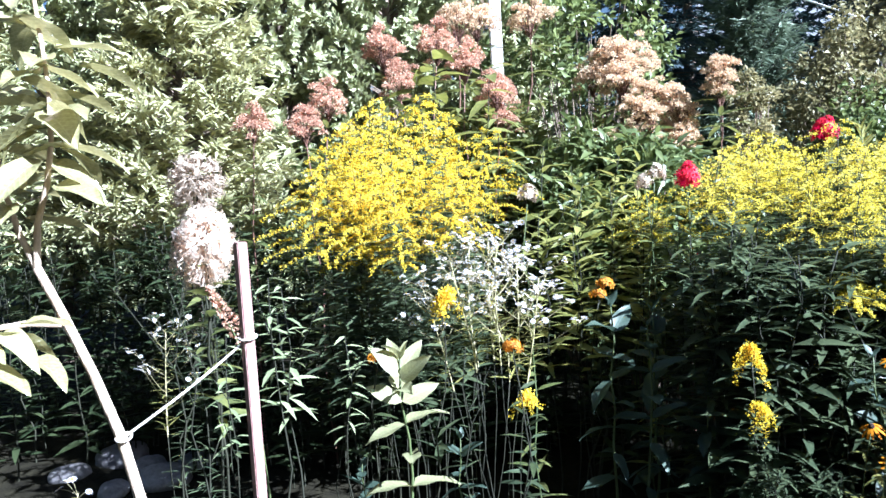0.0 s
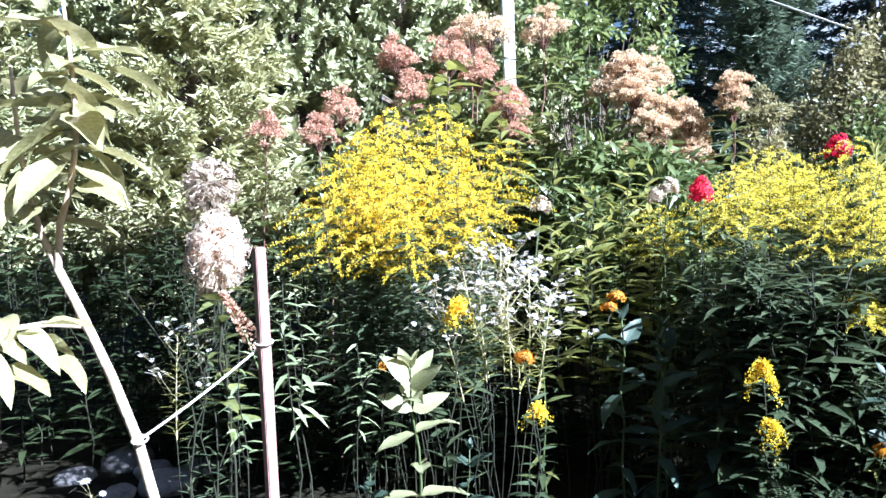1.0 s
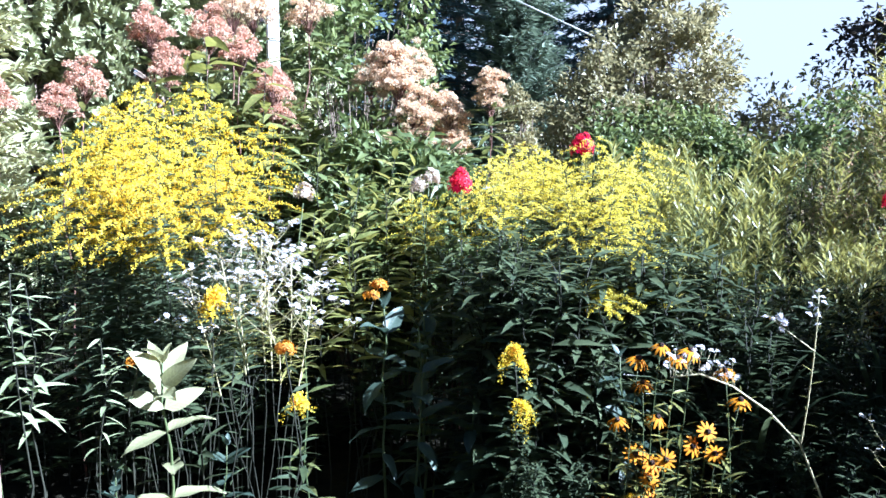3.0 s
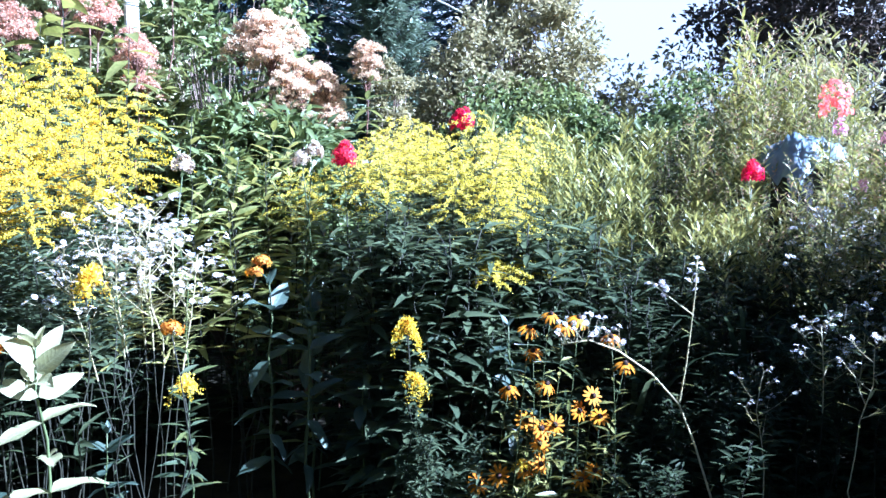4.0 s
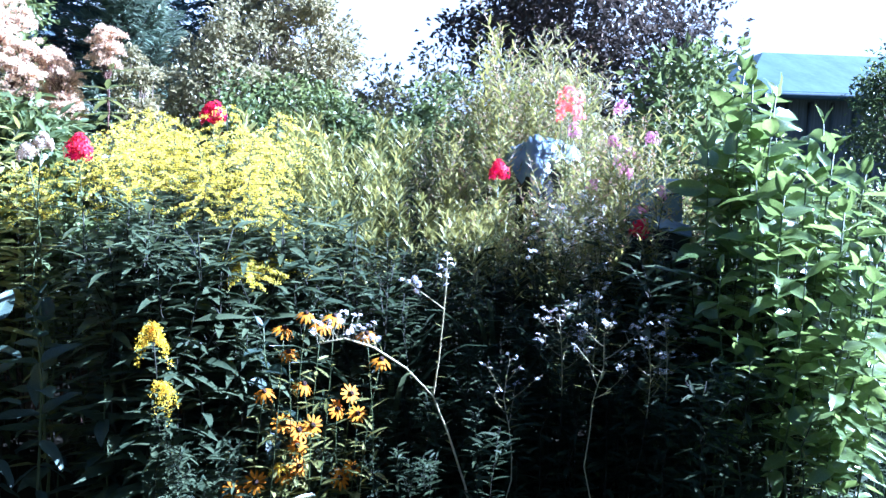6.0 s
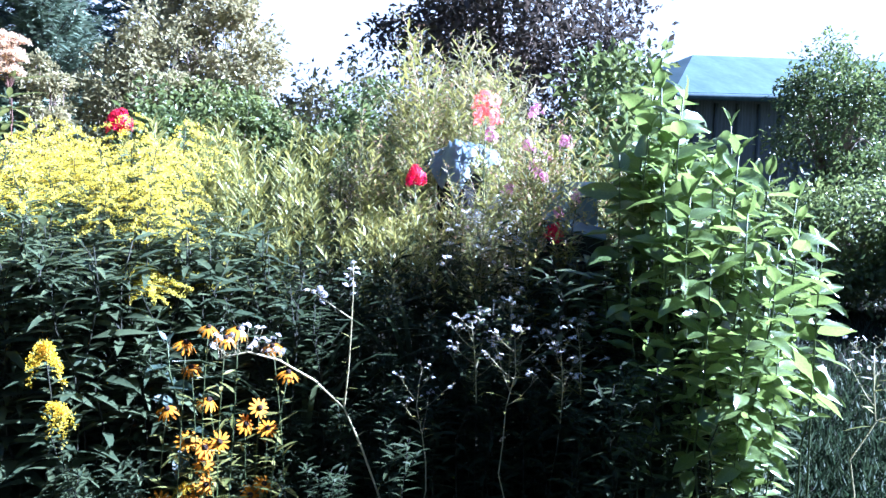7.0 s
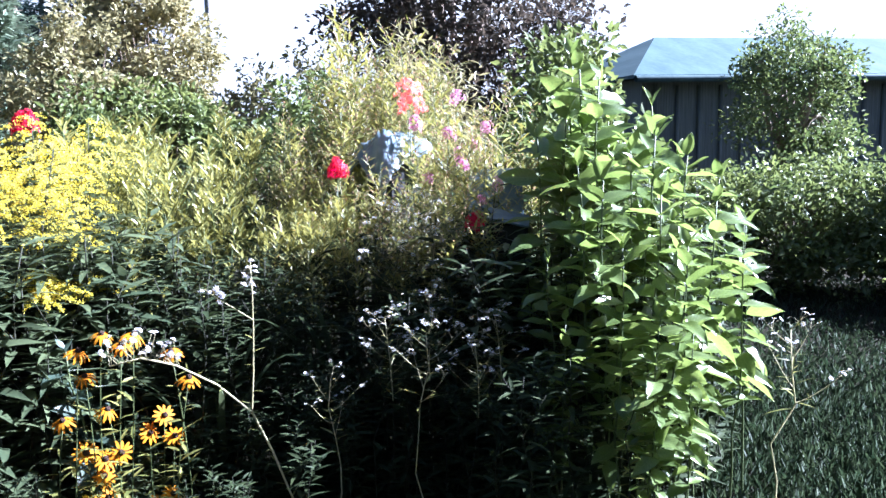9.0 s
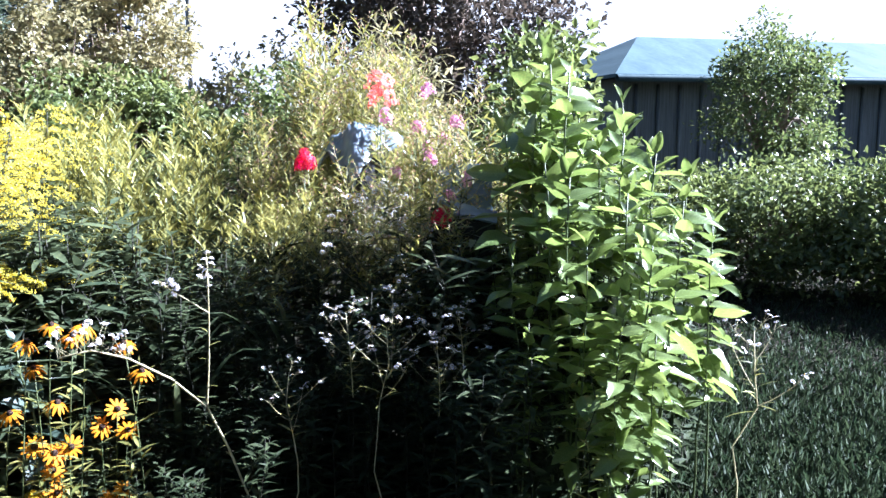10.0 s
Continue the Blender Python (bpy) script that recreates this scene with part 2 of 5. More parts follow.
# ---- mesh helpers ----
class Buf:
    """Triangles gathered from templates and tubes."""
    def __init__(self):
        self.v, self.f, self.m, self.n = [], [], [], 0

    def add(self, v, f, slot=0):
        self.v.append(v); self.f.append(np.asarray(f) + self.n); self.m.append(np.full(len(f), slot)); self.n += len(v)
        return self

    def many(self, tpl, at, along, up, size, slot=0):
        """The template at many places: y along, z towards up."""
        tv, tf = tpl
        at, along, up = (np.atleast_2d(np.asarray(a, float)) for a in (at, along, up))
        k = len(at)
        along, up = np.broadcast_to(along, (k, 3)), np.broadcast_to(up, (k, 3))
        size = np.broadcast_to(np.asarray(size, float), (k,))
        y = along / np.maximum(np.linalg.norm(along, axis=1, keepdims=True), 1e-9)
        x = np.cross(y, up)
        bad = np.linalg.norm(x, axis=1) < 1e-4
        x[bad] = np.cross(y[bad], (0.31, 0.94, 0.11))
        x /= np.linalg.norm(x, axis=1, keepdims=True)
        z = np.cross(x, y)
        s = size[:, None, None]
        v = at[:, None] + s * (tv[None, :, 0:1] * x[:, None] + tv[None, :, 1:2] * y[:, None] + tv[None, :, 2:3] * z[:, None])
        f = tf[None] + (np.arange(k) * len(tv))[:, None, None]
        return self.add(v.reshape(-1, 3), f.reshape(-1, 3), slot)

    def tube(self, pts, r0, r1, sides=5, slot=0, cap=True):
        pts = np.asarray(pts, float)
        k = len(pts)
        tan = np.gradient(pts, axis=0)
        tan /= np.linalg.norm(tan, axis=1, keepdims=True)
        ref = np.array((0.0, 0.0, 1.0)) if abs(tan[0][2]) < 0.8 else np.array((0.0, 1.0, 0.0))
        a = np.cross(tan, ref); a /= np.linalg.norm(a, axis=1, keepdims=True)
        b = np.cross(tan, a)
        r = np.linspace(r0, r1, k)[:, None, None]
        w = np.arange(sides) * 2 * np.pi / sides
        v = pts[:, None] + r * (np.cos(w)[None, :, None] * a[:, None] + np.sin(w)[None, :, None] * b[:, None])
        f = []
        for i in range(k - 1):
            for j in range(sides):
                p, q = i * sides + j, i * sides + (j + 1) % sides
                f += [(p, q, q + sides), (p, q + sides, p + sides)]
        if cap:
            f += [((k - 1) * sides, (k - 1) * sides + j, (k - 1) * sides + j + 1) for j in range(1, sides - 1)]
        return self.add(v.reshape(-1, 3), np.array(f), slot)

    def mesh(self, name, mats, smooth=True):
        me = bpy.data.meshes.new(name)
        v, f = np.concatenate(self.v), np.concatenate(self.f)
        me.from_pydata(v.tolist(), [], f.tolist())
        for m in (mats if isinstance(mats, (list, tuple)) else [mats]):
            me.materials.append(m)
        me.polygons.foreach_set("material_index", np.concatenate(self.m).astype(np.int32))
        me.polygons.foreach_set("use_smooth", np.full(len(f), smooth))
        me.update()
        return me


def part(name, shape, mats, parent=None, label="", smooth=True):
    """One mesh object under a thing; shape is a Buf or a ready mesh."""
    me = shape.mesh(name, mats, smooth) if isinstance(shape, Buf) else shape
    ob = new(name, me)
    if parent is not None:
        ob.parent = parent
    return tagged(ob, label)


def blade(w, bend=0.15, fold=0.25):
    """Lance-shaped leaf, eight triangles."""
    y = np.array((0, 0.3, 0.68, 1.0)); h = np.array((0.0, w, w * 0.72, 0.0)) / 2
    v = [(0, 0, 0)]
    for i in (1, 2):
        z = -bend * y[i] ** 2
        v += [(-h[i], y[i], z + fold * h[i]), (0, y[i], z), (h[i], y[i], z + fold * h[i])]
    v.append((0, 1, -bend))
    return np.array(v, float), np.array([(0, 2, 1), (0, 3, 2), (1, 2, 5), (1, 5, 4), (2, 3, 6), (2, 6, 5), (4, 5, 7), (5, 6, 7)])


def diamond(w, bend=0.1, fold=0.2):
    """Two-triangle leaflet, petal or floret."""
    return (np.array([(0, 0, 0), (w / 2, 0.5, fold * w), (0, 1, -bend), (-w / 2, 0.5, fold * w)], float),
            np.array([(0, 1, 2), (0, 2, 3)]))


def petal(w, bend=0.12):
    """Blunt ray petal, six triangles."""
    v, f = [], []
    for y, h in ((0, 0.22), (0.4, 0.5), (0.8, 0.45), (1.0, 0.16)):
        v += [(-h * w, y, -bend * y * y), (h * w, y, -bend * y * y)]
    for i in (0, 2, 4):
        f += [(i, i + 1, i + 3), (i, i + 3, i + 2)]
    return np.array(v, float), np.array(f)


def broad(w, bend=0.25, fold=0.3, wave=0.02, tip=1.6, k=7):
    """Broad leaf with a midrib, wavy margins and a short stalk."""
    v, f = [], []
    for i in range(k + 1):
        t = i / k
        h = w / 2 * (math.sin(math.pi * t ** (1 / tip * 1.15)) ** 0.75 if 0 < t < 1 else 0.0) + 0.004
        z = -bend * t * t
        for j, s in enumerate((-1, -0.5, 0, 0.5, 1)):
            v.append((h * s, t, z + fold * abs(s) * h + (wave * math.sin(9 * t + (2 if s > 0 else 0)) if abs(s) == 1 else 0)))
    for i in range(k):
        for j in range(4):
            a = i * 5 + j
            f += [(a, a + 1, a + 6), (a, a + 6, a + 5)]
    return np.array(v, float), np.array(f)


def daisy(petals=9, w=0.34, droop=0.1, core=0.22):
    """Flat ray flower of radius 1, facing +z; petals only."""
    v, f = [], []
    for i in range(petals):
        a = 2 * math.pi * i / petals
        c, s = math.cos(a), math.sin(a)
        k = len(v)
        for r, q, z in ((core, 0, 0), (0.65, w / 2, 0.04), (1, 0, -droop), (0.65, -w / 2, 0.04)):
            v.append((c * r - s * q, s * r + c * q, z))
        f += [(k, k + 1, k + 2), (k, k + 2, k + 3)]
    return np.array(v, float), np.array(f)


def dome(r, h, rings=3, sides=8):
    v, f = [], []
    for i in range(rings + 1):
        a = math.pi / 2 * i / rings
        for j in range(sides):
            b = 2 * math.pi * j / sides
            v.append((r * math.cos(a) * math.cos(b), r * math.cos(a) * math.sin(b), h * math.sin(a)))
    for i in range(rings):
        for j in range(sides):
            p, q = i * sides + j, i * sides + (j + 1) % sides
            f += [(p, q, q + sides), (p, q + sides, p + sides)]
    return np.array(v, float), np.array(f)


def box(sx, sy, sz, bev=0.004):
    bm = bmesh.new()
    bmesh.ops.create_cube(bm, size=1, matrix=Matrix.Diagonal((sx, sy, sz, 1)))
    bmesh.ops.bevel(bm, geom=bm.edges[:], offset=bev, segments=2, affect="EDGES")
    bmesh.ops.triangulate(bm, faces=bm.faces[:])
    v = np.array([x.co[:] for x in bm.verts]); bm.verts.index_update()
    f = np.array([[x.index for x in p.verts] for p in bm.faces])
    bm.free()
    return v, f


def unit(rng, k):
    d = rng.normal(size=(k, 3))
    return d / np.linalg.norm(d, axis=1, keepdims=True)


def swirl(k, start=0.0, step=2.39996):
    a = start + np.arange(k) * step
    return np.stack((np.cos(a), np.sin(a), np.zeros(k)), 1)


def stem_line(h, lean, rng, k=8, wob=0.015, nod=0.0):
    """Points of a stem from the ground to h, leaning by lean (x, y at the top), nodding at the tip."""
    t = np.linspace(0, 1, k)
    p = np.stack((lean[0] * t ** 1.6, lean[1] * t ** 1.6, h * t - nod * np.maximum(t - 0.8, 0) ** 2), 1)
    p[1:-1, :2] += rng.normal(0, wob, (k - 2, 2))
    return p


def along_line(p, t):
    i = np.linspace(0, 1, len(p))
    return np.stack([np.interp(t, i, p[:, c]) for c in range(3)], -1)


UP = np.array((0.0, 0.0, 1.0))


def root(name, label, category, group=""):
    return tagged(new(name), label, category, group)


class Kind:
    """Several built specimens of one sort of plant, set out again and again."""
    def __init__(self, made, heights):
        self.made, self.heights, self.used, self.i = made, heights, {}, 0

    def put(self, x, y, top, turn=None, tilt=(0, 0), z=0.0, label=""):
        i = self.i % len(self.made)
        self.i += 1
        turn = RNG.uniform(0, 360) if turn is None else turn
        s = max(top - z, 0.1) / self.heights[i]
        rot = Euler((radians(tilt[0]), radians(tilt[1]), 0)).to_matrix() @ Euler((0, 0, radians(turn))).to_matrix()
        if i not in self.used:
            ob = self.made[i]
            ob.matrix_basis = Matrix.LocRotScale((x, y, z), rot, (s, s, s))
            self.used[i] = s
        else:
            q = s / self.used[i]
            ob = copy_thing(self.made[i], Matrix.LocRotScale((x, y, z), rot, (q, q, q)))
        return tagged(ob, label)


# ---- plants ----
LANCE, NARROW, OVATE = blade(0.2, 0.25), blade(0.11, 0.2), blade(0.36, 0.3)
FLORET, NEEDLE, SPRAY, LEAFLET, FEATHER = diamond(0.75, 0.1), diamond(0.16, 0.1), diamond(0.3, 0.15), diamond(0.55, 0.15, 0.25), diamond(0.24, 0.2)
DAISY, DISC = daisy(), dome(0.28, 0.16, 2, 6)


def leafy(buf, line, t0, t1, k, tpl, size0, size1, rng, rise=0.3, droop=0.2):
    t = np.linspace(t0, t1, k)
    p = along_line(line, t)
    d = swirl(k, rng.uniform(0, 6)) + UP * rise + rng.normal(0, 0.18, (k, 3))
    buf.many(tpl, p, d, UP + rng.normal(0, 0.25, (k, 3)), np.linspace(size0, size1, k) * rng.uniform(0.75, 1.2, k))


def goldenrod(seed, h, leaf_mat_, flower_mat, spread, label, group, plume=1.0, flat=0.0, start=0.77, leaf0=0.55, leaves=64, dens=1.0):
    """Stem, lance leaves, and an arching plume of branchlets thick with florets."""
    rng = np.random.default_rng(seed)
    ob = root("goldenrod", label, "goldenrod", group)
    ang = rng.uniform(0, 6.28)
    nod = np.array((math.cos(ang), math.sin(ang), 0))
    line = stem_line(h * 0.97, (0.05 * nod[0], 0.05 * nod[1]), rng)
    part("stem", Buf().tube(line, 0.0028, 0.0014, 4), M_STEM_SHADE, ob)
    b = Buf()
    leafy(b, line, leaf0, 0.9, leaves, LANCE, 0.14, 0.08, rng, 0.3)
    part("foliage", b, leaf_mat_, ob)
    f, tw = Buf(), Buf()
    k = 24
    for i in range(k):
        t = i / (k - 1)
        p0 = along_line(line, start + (1 - start) * t)
        a = i * 2.4 + rng.uniform(-0.3, 0.3)
        out = np.array((math.cos(a), math.sin(a), 0)) * 0.85 + nod * 0.4
        ln = spread * plume * (0.17 * (1 - t) ** 0.6 + 0.045) * rng.uniform(0.75, 1.2)
        s = np.linspace(0, 1, 7)
        arch = p0 + ln * (out * s[:, None] + UP * ((0.6 - 0.35 * flat) * s - (0.68 - 0.3 * flat) * s * s)[:, None])
        tw.tube(arch, 0.0014, 0.0006, 3, cap=False)
        m = int(dens * (24 + 150 * ln / 0.2))
        u = rng.uniform(0.15, 1.0, m)
        q = along_line(arch, u) + rng.normal(0, 0.004, (m, 3)) + UP * rng.uniform(0, 0.008, (m, 1))
        f.many(FLORET, q, unit(rng, m) + UP * 0.7, unit(rng, m), rng.uniform(0.0045, 0.009, m))
    tagged(part("branchlet", tw, M_STEM, ob), kind="stuff")
    tagged(part("plume", f, flower_mat, ob), kind="stuff")
    return ob


def goldenrod_sprig(seed, h, label, group, reach=0.1):
    """Slim shoot whose tip bends over, with a few one-sided branchlets of florets."""
    rng = np.random.default_rng(seed)
    ob = root("goldenrod", label, "goldenrod", group)
    a = rng.uniform(0, 6.28)
    nod = np.array((math.cos(a), math.sin(a), 0))
    side = np.cross(nod, UP)
    line = stem_line(h * 0.93, (0.02 * nod[0], 0.02 * nod[1]), rng)
    part("stem", Buf().tube(line, 0.003, 0.0015, 4), M_STEM_SHADE, ob)
    b = Buf()
    leafy(b, line, 0.45, 0.97, 30, LANCE, 0.11, 0.06, rng, 0.25)
    part("foliage", b, M_GOLD_LEAF, ob)
    q = np.linspace(0, 1, 6)
    axis = line[-1] + reach * (nod * (0.4 * q * q)[:, None] + UP * (0.75 * q - 0.3 * q * q)[:, None])
    tw, f = Buf(), Buf()
    tw.tube(axis, 0.0015, 0.0007, 3, cap=False)
    arms = [axis]
    for i in range(9):
        p0 = along_line(axis, 0.05 + 0.1 * i)
        o = nod * rng.uniform(-0.35, 0.75) + side * (0.85 if i % 2 else -0.85) * rng.uniform(0.3, 1.1)
        ln = reach * (0.85 - 0.05 * i) * rng.uniform(0.75, 1.25)
        arms.append(p0 + ln * (o * q[:, None] + UP * (0.3 * q - 1.15 * q * q)[:, None]))
        tw.tube(arms[-1], 0.001, 0.0005, 3, cap=False)
    for arm in arms:
        m = 85
        c = along_line(arm, rng.uniform(0.1, 1.0, m)) + rng.normal(0, 0.0055, (m, 3)) + UP * rng.uniform(0, 0.006, (m, 1))
        f.many(FLORET, c, unit(rng, m) + UP * 0.8, unit(rng, m), rng.uniform(0.005, 0.01, m))
    tagged(part("branchlet", tw, M_STEM, ob), kind="stuff")
    tagged(part("plume", f, M_YELLOW, ob), kind="stuff")
    return ob


def joe_pye(seed, h, flower, label, group, r=0.11, name="joe_pye_weed"):
    """Tall stem, whorls of leaves, a domed head of fuzzy clusters."""
    rng = np.random.default_rng(seed)
    ob = root(name, label, "wildflower", group)
    line = stem_line(h * 0.93, rng.normal(0, 0.04, 2), rng)
    part("stem", Buf().tube(line, 0.006, 0.003, 5), M_STEM_RED, ob)
    b = Buf()
    for i in range(12):
        t = 0.2 + 0.75 * i / 11
        k = 5
        d = swirl(k, i * 0.6, 2 * math.pi / k) + UP * rng.uniform(-0.1, 0.45) + rng.normal(0, 0.12, (k, 3))
        b.many(LANCE, along_line(line, np.full(k, t)), d, UP, (0.21 - 0.09 * abs(t - 0.6)) * rng.uniform(0.8, 1.15, k))
    part("foliage", b, M_JOE_LEAF, ob)
    f, tw = Buf(), Buf()
    k = 42
    g = swirl(k) * (np.sqrt((np.arange(k) + 0.5) / k) * r)[:, None]
    g[:, 2] = h - 0.03 - 1.0 * r * (np.hypot(g[:, 0], g[:, 1]) / r) ** 2.2 + rng.normal(0, 0.02, k)
    g[:, 2] += 0.35 * r * np.sin(3.1 * g[:, 0] / r + seed) * np.cos(2.7 * g[:, 1] / r)
    g[:, :2] += line[-1][:2] + rng.normal(0, 0.011, (k, 2))
    for c in g[rng.uniform(0, 1, k) < 0.84]:
        mid = (line[-1] + c) / 2 - UP * 0.01
        tw.tube(np.array((line[-1] - UP * 0.06, mid, c)), 0.002, 0.001, 3, cap=False)
        m = 64
        d = unit(rng, m); d[:, 2] = np.abs(d[:, 2]) * 1.1 - 0.3
        f.many(NEEDLE, c + d[:16] * 0.002, d[:16], unit(rng, 16), rng.uniform(0.018, 0.03, 16))
        f.many(FLORET, c + d * rng.uniform(0.017, 0.026, (m, 1)), d + unit(rng, m) * 0.7, unit(rng, m), rng.uniform(0.007, 0.014, m))
    tagged(part("flower_stalk", tw, M_STEM_RED, ob), kind="stuff")
    part("flower_head", f, flower, ob)
    return ob


def leafy_stem(seed, h, mat, label, group, tpl=None, k=70, size=0.085, rise=0.5, branches=4, name="wild_plant", category="wild plant", tuft=0, low=0.1, lean=0.07):
    """Unbranched or lightly branched stem set with leaves."""
    rng = np.random.default_rng(seed)
    ob = root(name, label, category, group)
    line = stem_line(h, rng.normal(0, lean, 2), rng)
    s, b = Buf(), Buf()
    stem_m = M_STEM if mat is M_ASTER_LEAF else M_STEM_SHADE
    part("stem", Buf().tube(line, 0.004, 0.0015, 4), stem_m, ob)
    tpl = tpl or NARROW
    leafy(b, line, low, 1.0, k, tpl, size, size * 0.6, rng, rise)
    for i in range(branches):
        t = rng.uniform(0.62, 0.9)
        p = along_line(line, t)
        a = rng.uniform(0, 6.28)
        ln = (1.05 - t) * h * rng.uniform(0.5, 0.8)
        q = np.linspace(0, 1, 5)[:, None]
        br = p + ln * (np.array((math.cos(a), math.sin(a), 0)) * q * 0.55 + UP * q * 0.9)
        s.tube(br, 0.002, 0.001, 3)
        leafy(b, br, 0.15, 1.0, max(8, k // 5), tpl, size * 0.65, size * 0.4, rng, rise + 0.2)
        if tuft:
            leafy(b, br, 0.8, 1.0, tuft // 2, tpl, size * 0.6, size * 0.5, rng, 1.4)
    if tuft:
        leafy(b, line, 0.88, 1.0, tuft, tpl, size * 0.8, size * 0.6, rng, 1.3)
    if branches:
        tagged(part("twig", s, stem_m, ob), kind="stuff")
    part("foliage", b, mat, ob)
    return ob


def white_aster(seed, h, label, group, k=11, lean=(0, 0), spread=0.2, daisies=7, size=0.0105, bare=0.55):
    """Branching stem with sprays of small white daisies."""
    rng = np.random.default_rng(seed)
    ob = root("white_aster", label, "aster", group)
    line = stem_line(h * 0.92, lean, rng)
    s, b, f = Buf(), Buf(), Buf()
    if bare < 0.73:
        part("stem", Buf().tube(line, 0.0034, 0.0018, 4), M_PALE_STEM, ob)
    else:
        # lower stem dark as if shaded, upper stem pale as if sunlit
        part("stem", Buf().tube(along_line(line, np.linspace(0, 0.66, 6)), 0.0016, 0.0022, 3), M_STEM_SHADE, ob)
        part("upper_stem", Buf().tube(along_line(line, np.linspace(0.655, 1, 5)), 0.0032, 0.0018, 4), M_PALE_STEM, ob, "flowering stem coloured pale as if sunlit")
        leafy(b, line, 0.66, 0.9, 34, NARROW, 0.075, 0.05, rng, 0.45)
    leafy(b, line, bare - 0.02, 0.95, 22 if bare < 0.6 else 12, NARROW, 0.09, 0.04, rng, 0.35)
    for i in range(k):
        t = bare + (1 - bare) * i / (k - 1)
        p = along_line(line, t)
        a = i * 2.4 + rng.uniform(-0.4, 0.4)
        ln = spread * (1.25 - 0.8 * (t - bare) / (1 - bare)) * rng.uniform(0.8, 1.2)
        q = np.linspace(0, 1, 6)[:, None]
        br = p + ln * (np.array((math.cos(a), math.sin(a), 0)) * q ** 0.8 + UP * (0.85 * q))
        s.tube(br, 0.0022, 0.0009, 3)
        leafy(b, br, 0.1, 0.8, 6, NARROW, 0.035, 0.02, rng, 0.5)
        for j in range(daisies):
            u = rng.uniform(0.72, 1.0)
            c = along_line(br, u)
            e = c + unit(rng, 1)[0] * np.array((1, 1, 0.4)) * 0.035 + UP * 0.025
            s.tube(np.array((c, (c + e) / 2 + UP * 0.003, e)), 0.0009, 0.0006, 3)
            up = (UP + rng.normal(0, 0.5, 3))
            side = np.cross(up, (0.3, 0.9, 0.1))
            sz = size * rng.uniform(0.8, 1.2)
            f.many(DAISY, [e], [side], [up], [sz])
            f.many(DISC, [e], [side], [up], [sz], 1)
    tagged(part("twig", s, M_TWIG, ob), kind="stuff")
    part("foliage", b, M_ASTER_LEAF, ob)
    tagged(part("flower_spray", f, [M_WHITE_PETAL, M_DISC], ob, "small white daisies with yellow discs"), kind="stuff")
    return ob


BROAD_A = [broad(0.44, 0.18, 0.25, 0.03), broad(0.5, 0.42, 0.3, 0.035), broad(0.4, 0.05, 0.5, 0.025)]
MILK_LEAVES = {m: [Buf().add(*t).mesh("leaf", m) for t in BROAD_A] for m in (M_MILK_LEAF, M_MILK_LEAF_GREY, M_MILK_SHADE)}


def inside(n, x0, x1, y0, y1, seed):
    """Scattered places in a stretch of the bed, each with a random share."""
    rng = np.random.default_rng(seed)
    return np.stack((rng.uniform(x0, x1, n), rng.uniform(y0, y1, n), rng.uniform(-1, 1, n)), 1)


def set_piece(name, me, parent, at, along, up, size):
    """One shared mesh as a piece of its own: y along, z towards up."""
    y = Vector(along).normalized()
    x = y.cross(Vector(up))
    if x.length < 1e-4:
        x = y.cross(Vector((0.3, 0.9, 0.1)))
    x.normalize()
    z = x.cross(y)
    m = Matrix((x, y, z)).transposed().to_4x4()
    ob = new(name, me)
    ob.parent = parent
    ob.matrix_basis = Matrix.Translation(Vector(at)) @ m @ Matrix.Diagonal((size, size, size, 1))
    return ob


def milkweed(seed, h, label, group, mat, pairs=11, size=0.15, low=0.25, lean=0.045):
    """Stout stem with opposite pairs of broad oval leaves, each a piece."""
    rng = np.random.default_rng(seed)
    ob = root("milkweed", label, "milkweed", group)
    line = stem_line(h * 0.95, rng.normal(0, lean, 2), rng, wob=0.012)
    part("stem", Buf().tube(line, 0.0065, 0.003, 6), M_STEM, ob)
    for i in range(pairs):
        t = low + (1 - low) * i / (pairs - 1)
        p = along_line(line, t)
        a = i * math.pi / 2 + rng.uniform(-0.6, 0.6)
        for s in (0, math.pi):
            rise = -0.8 + 1.4 * t + (1.6 if i == pairs - 1 else 0.0) + rng.uniform(-0.5, 0.5)
            d = (math.cos(a + s), math.sin(a + s), rise)
            sz = size * (1.08 - 0.3 * abs(t - 0.6) * 1.6) * rng.uniform(0.8, 1.12) * (0.6 if i == pairs - 1 else 1)
            set_piece("leaf", MILK_LEAVES[mat][int(rng.integers(3))], ob, p, d, np.array((0, 0, 1)) + rng.normal(0, 0.3, 3), sz)
    return ob


def rudbeckia_meshes():
    out = []
    for s in range(3):
        rng = np.random.default_rng(40 + s)
        p = Buf()
        k = 12
        tpl = petal(0.3, (0.1, 0.26, 0.75)[s])
        d = swirl(k, 0, 2 * math.pi / k) + rng.normal(0, 0.06, (k, 3))
        p.many(tpl, d * 0.008, d, UP, 0.036 * rng.uniform(0.88, 1.1, k))
        out.append(p.mesh("petals", M_RUD))
    return out


RUD_PETALS = rudbeckia_meshes()
RUD_CONE = Buf().add(*dome(0.0118, 0.014, 4, 9)).mesh("cone", M_CONE)


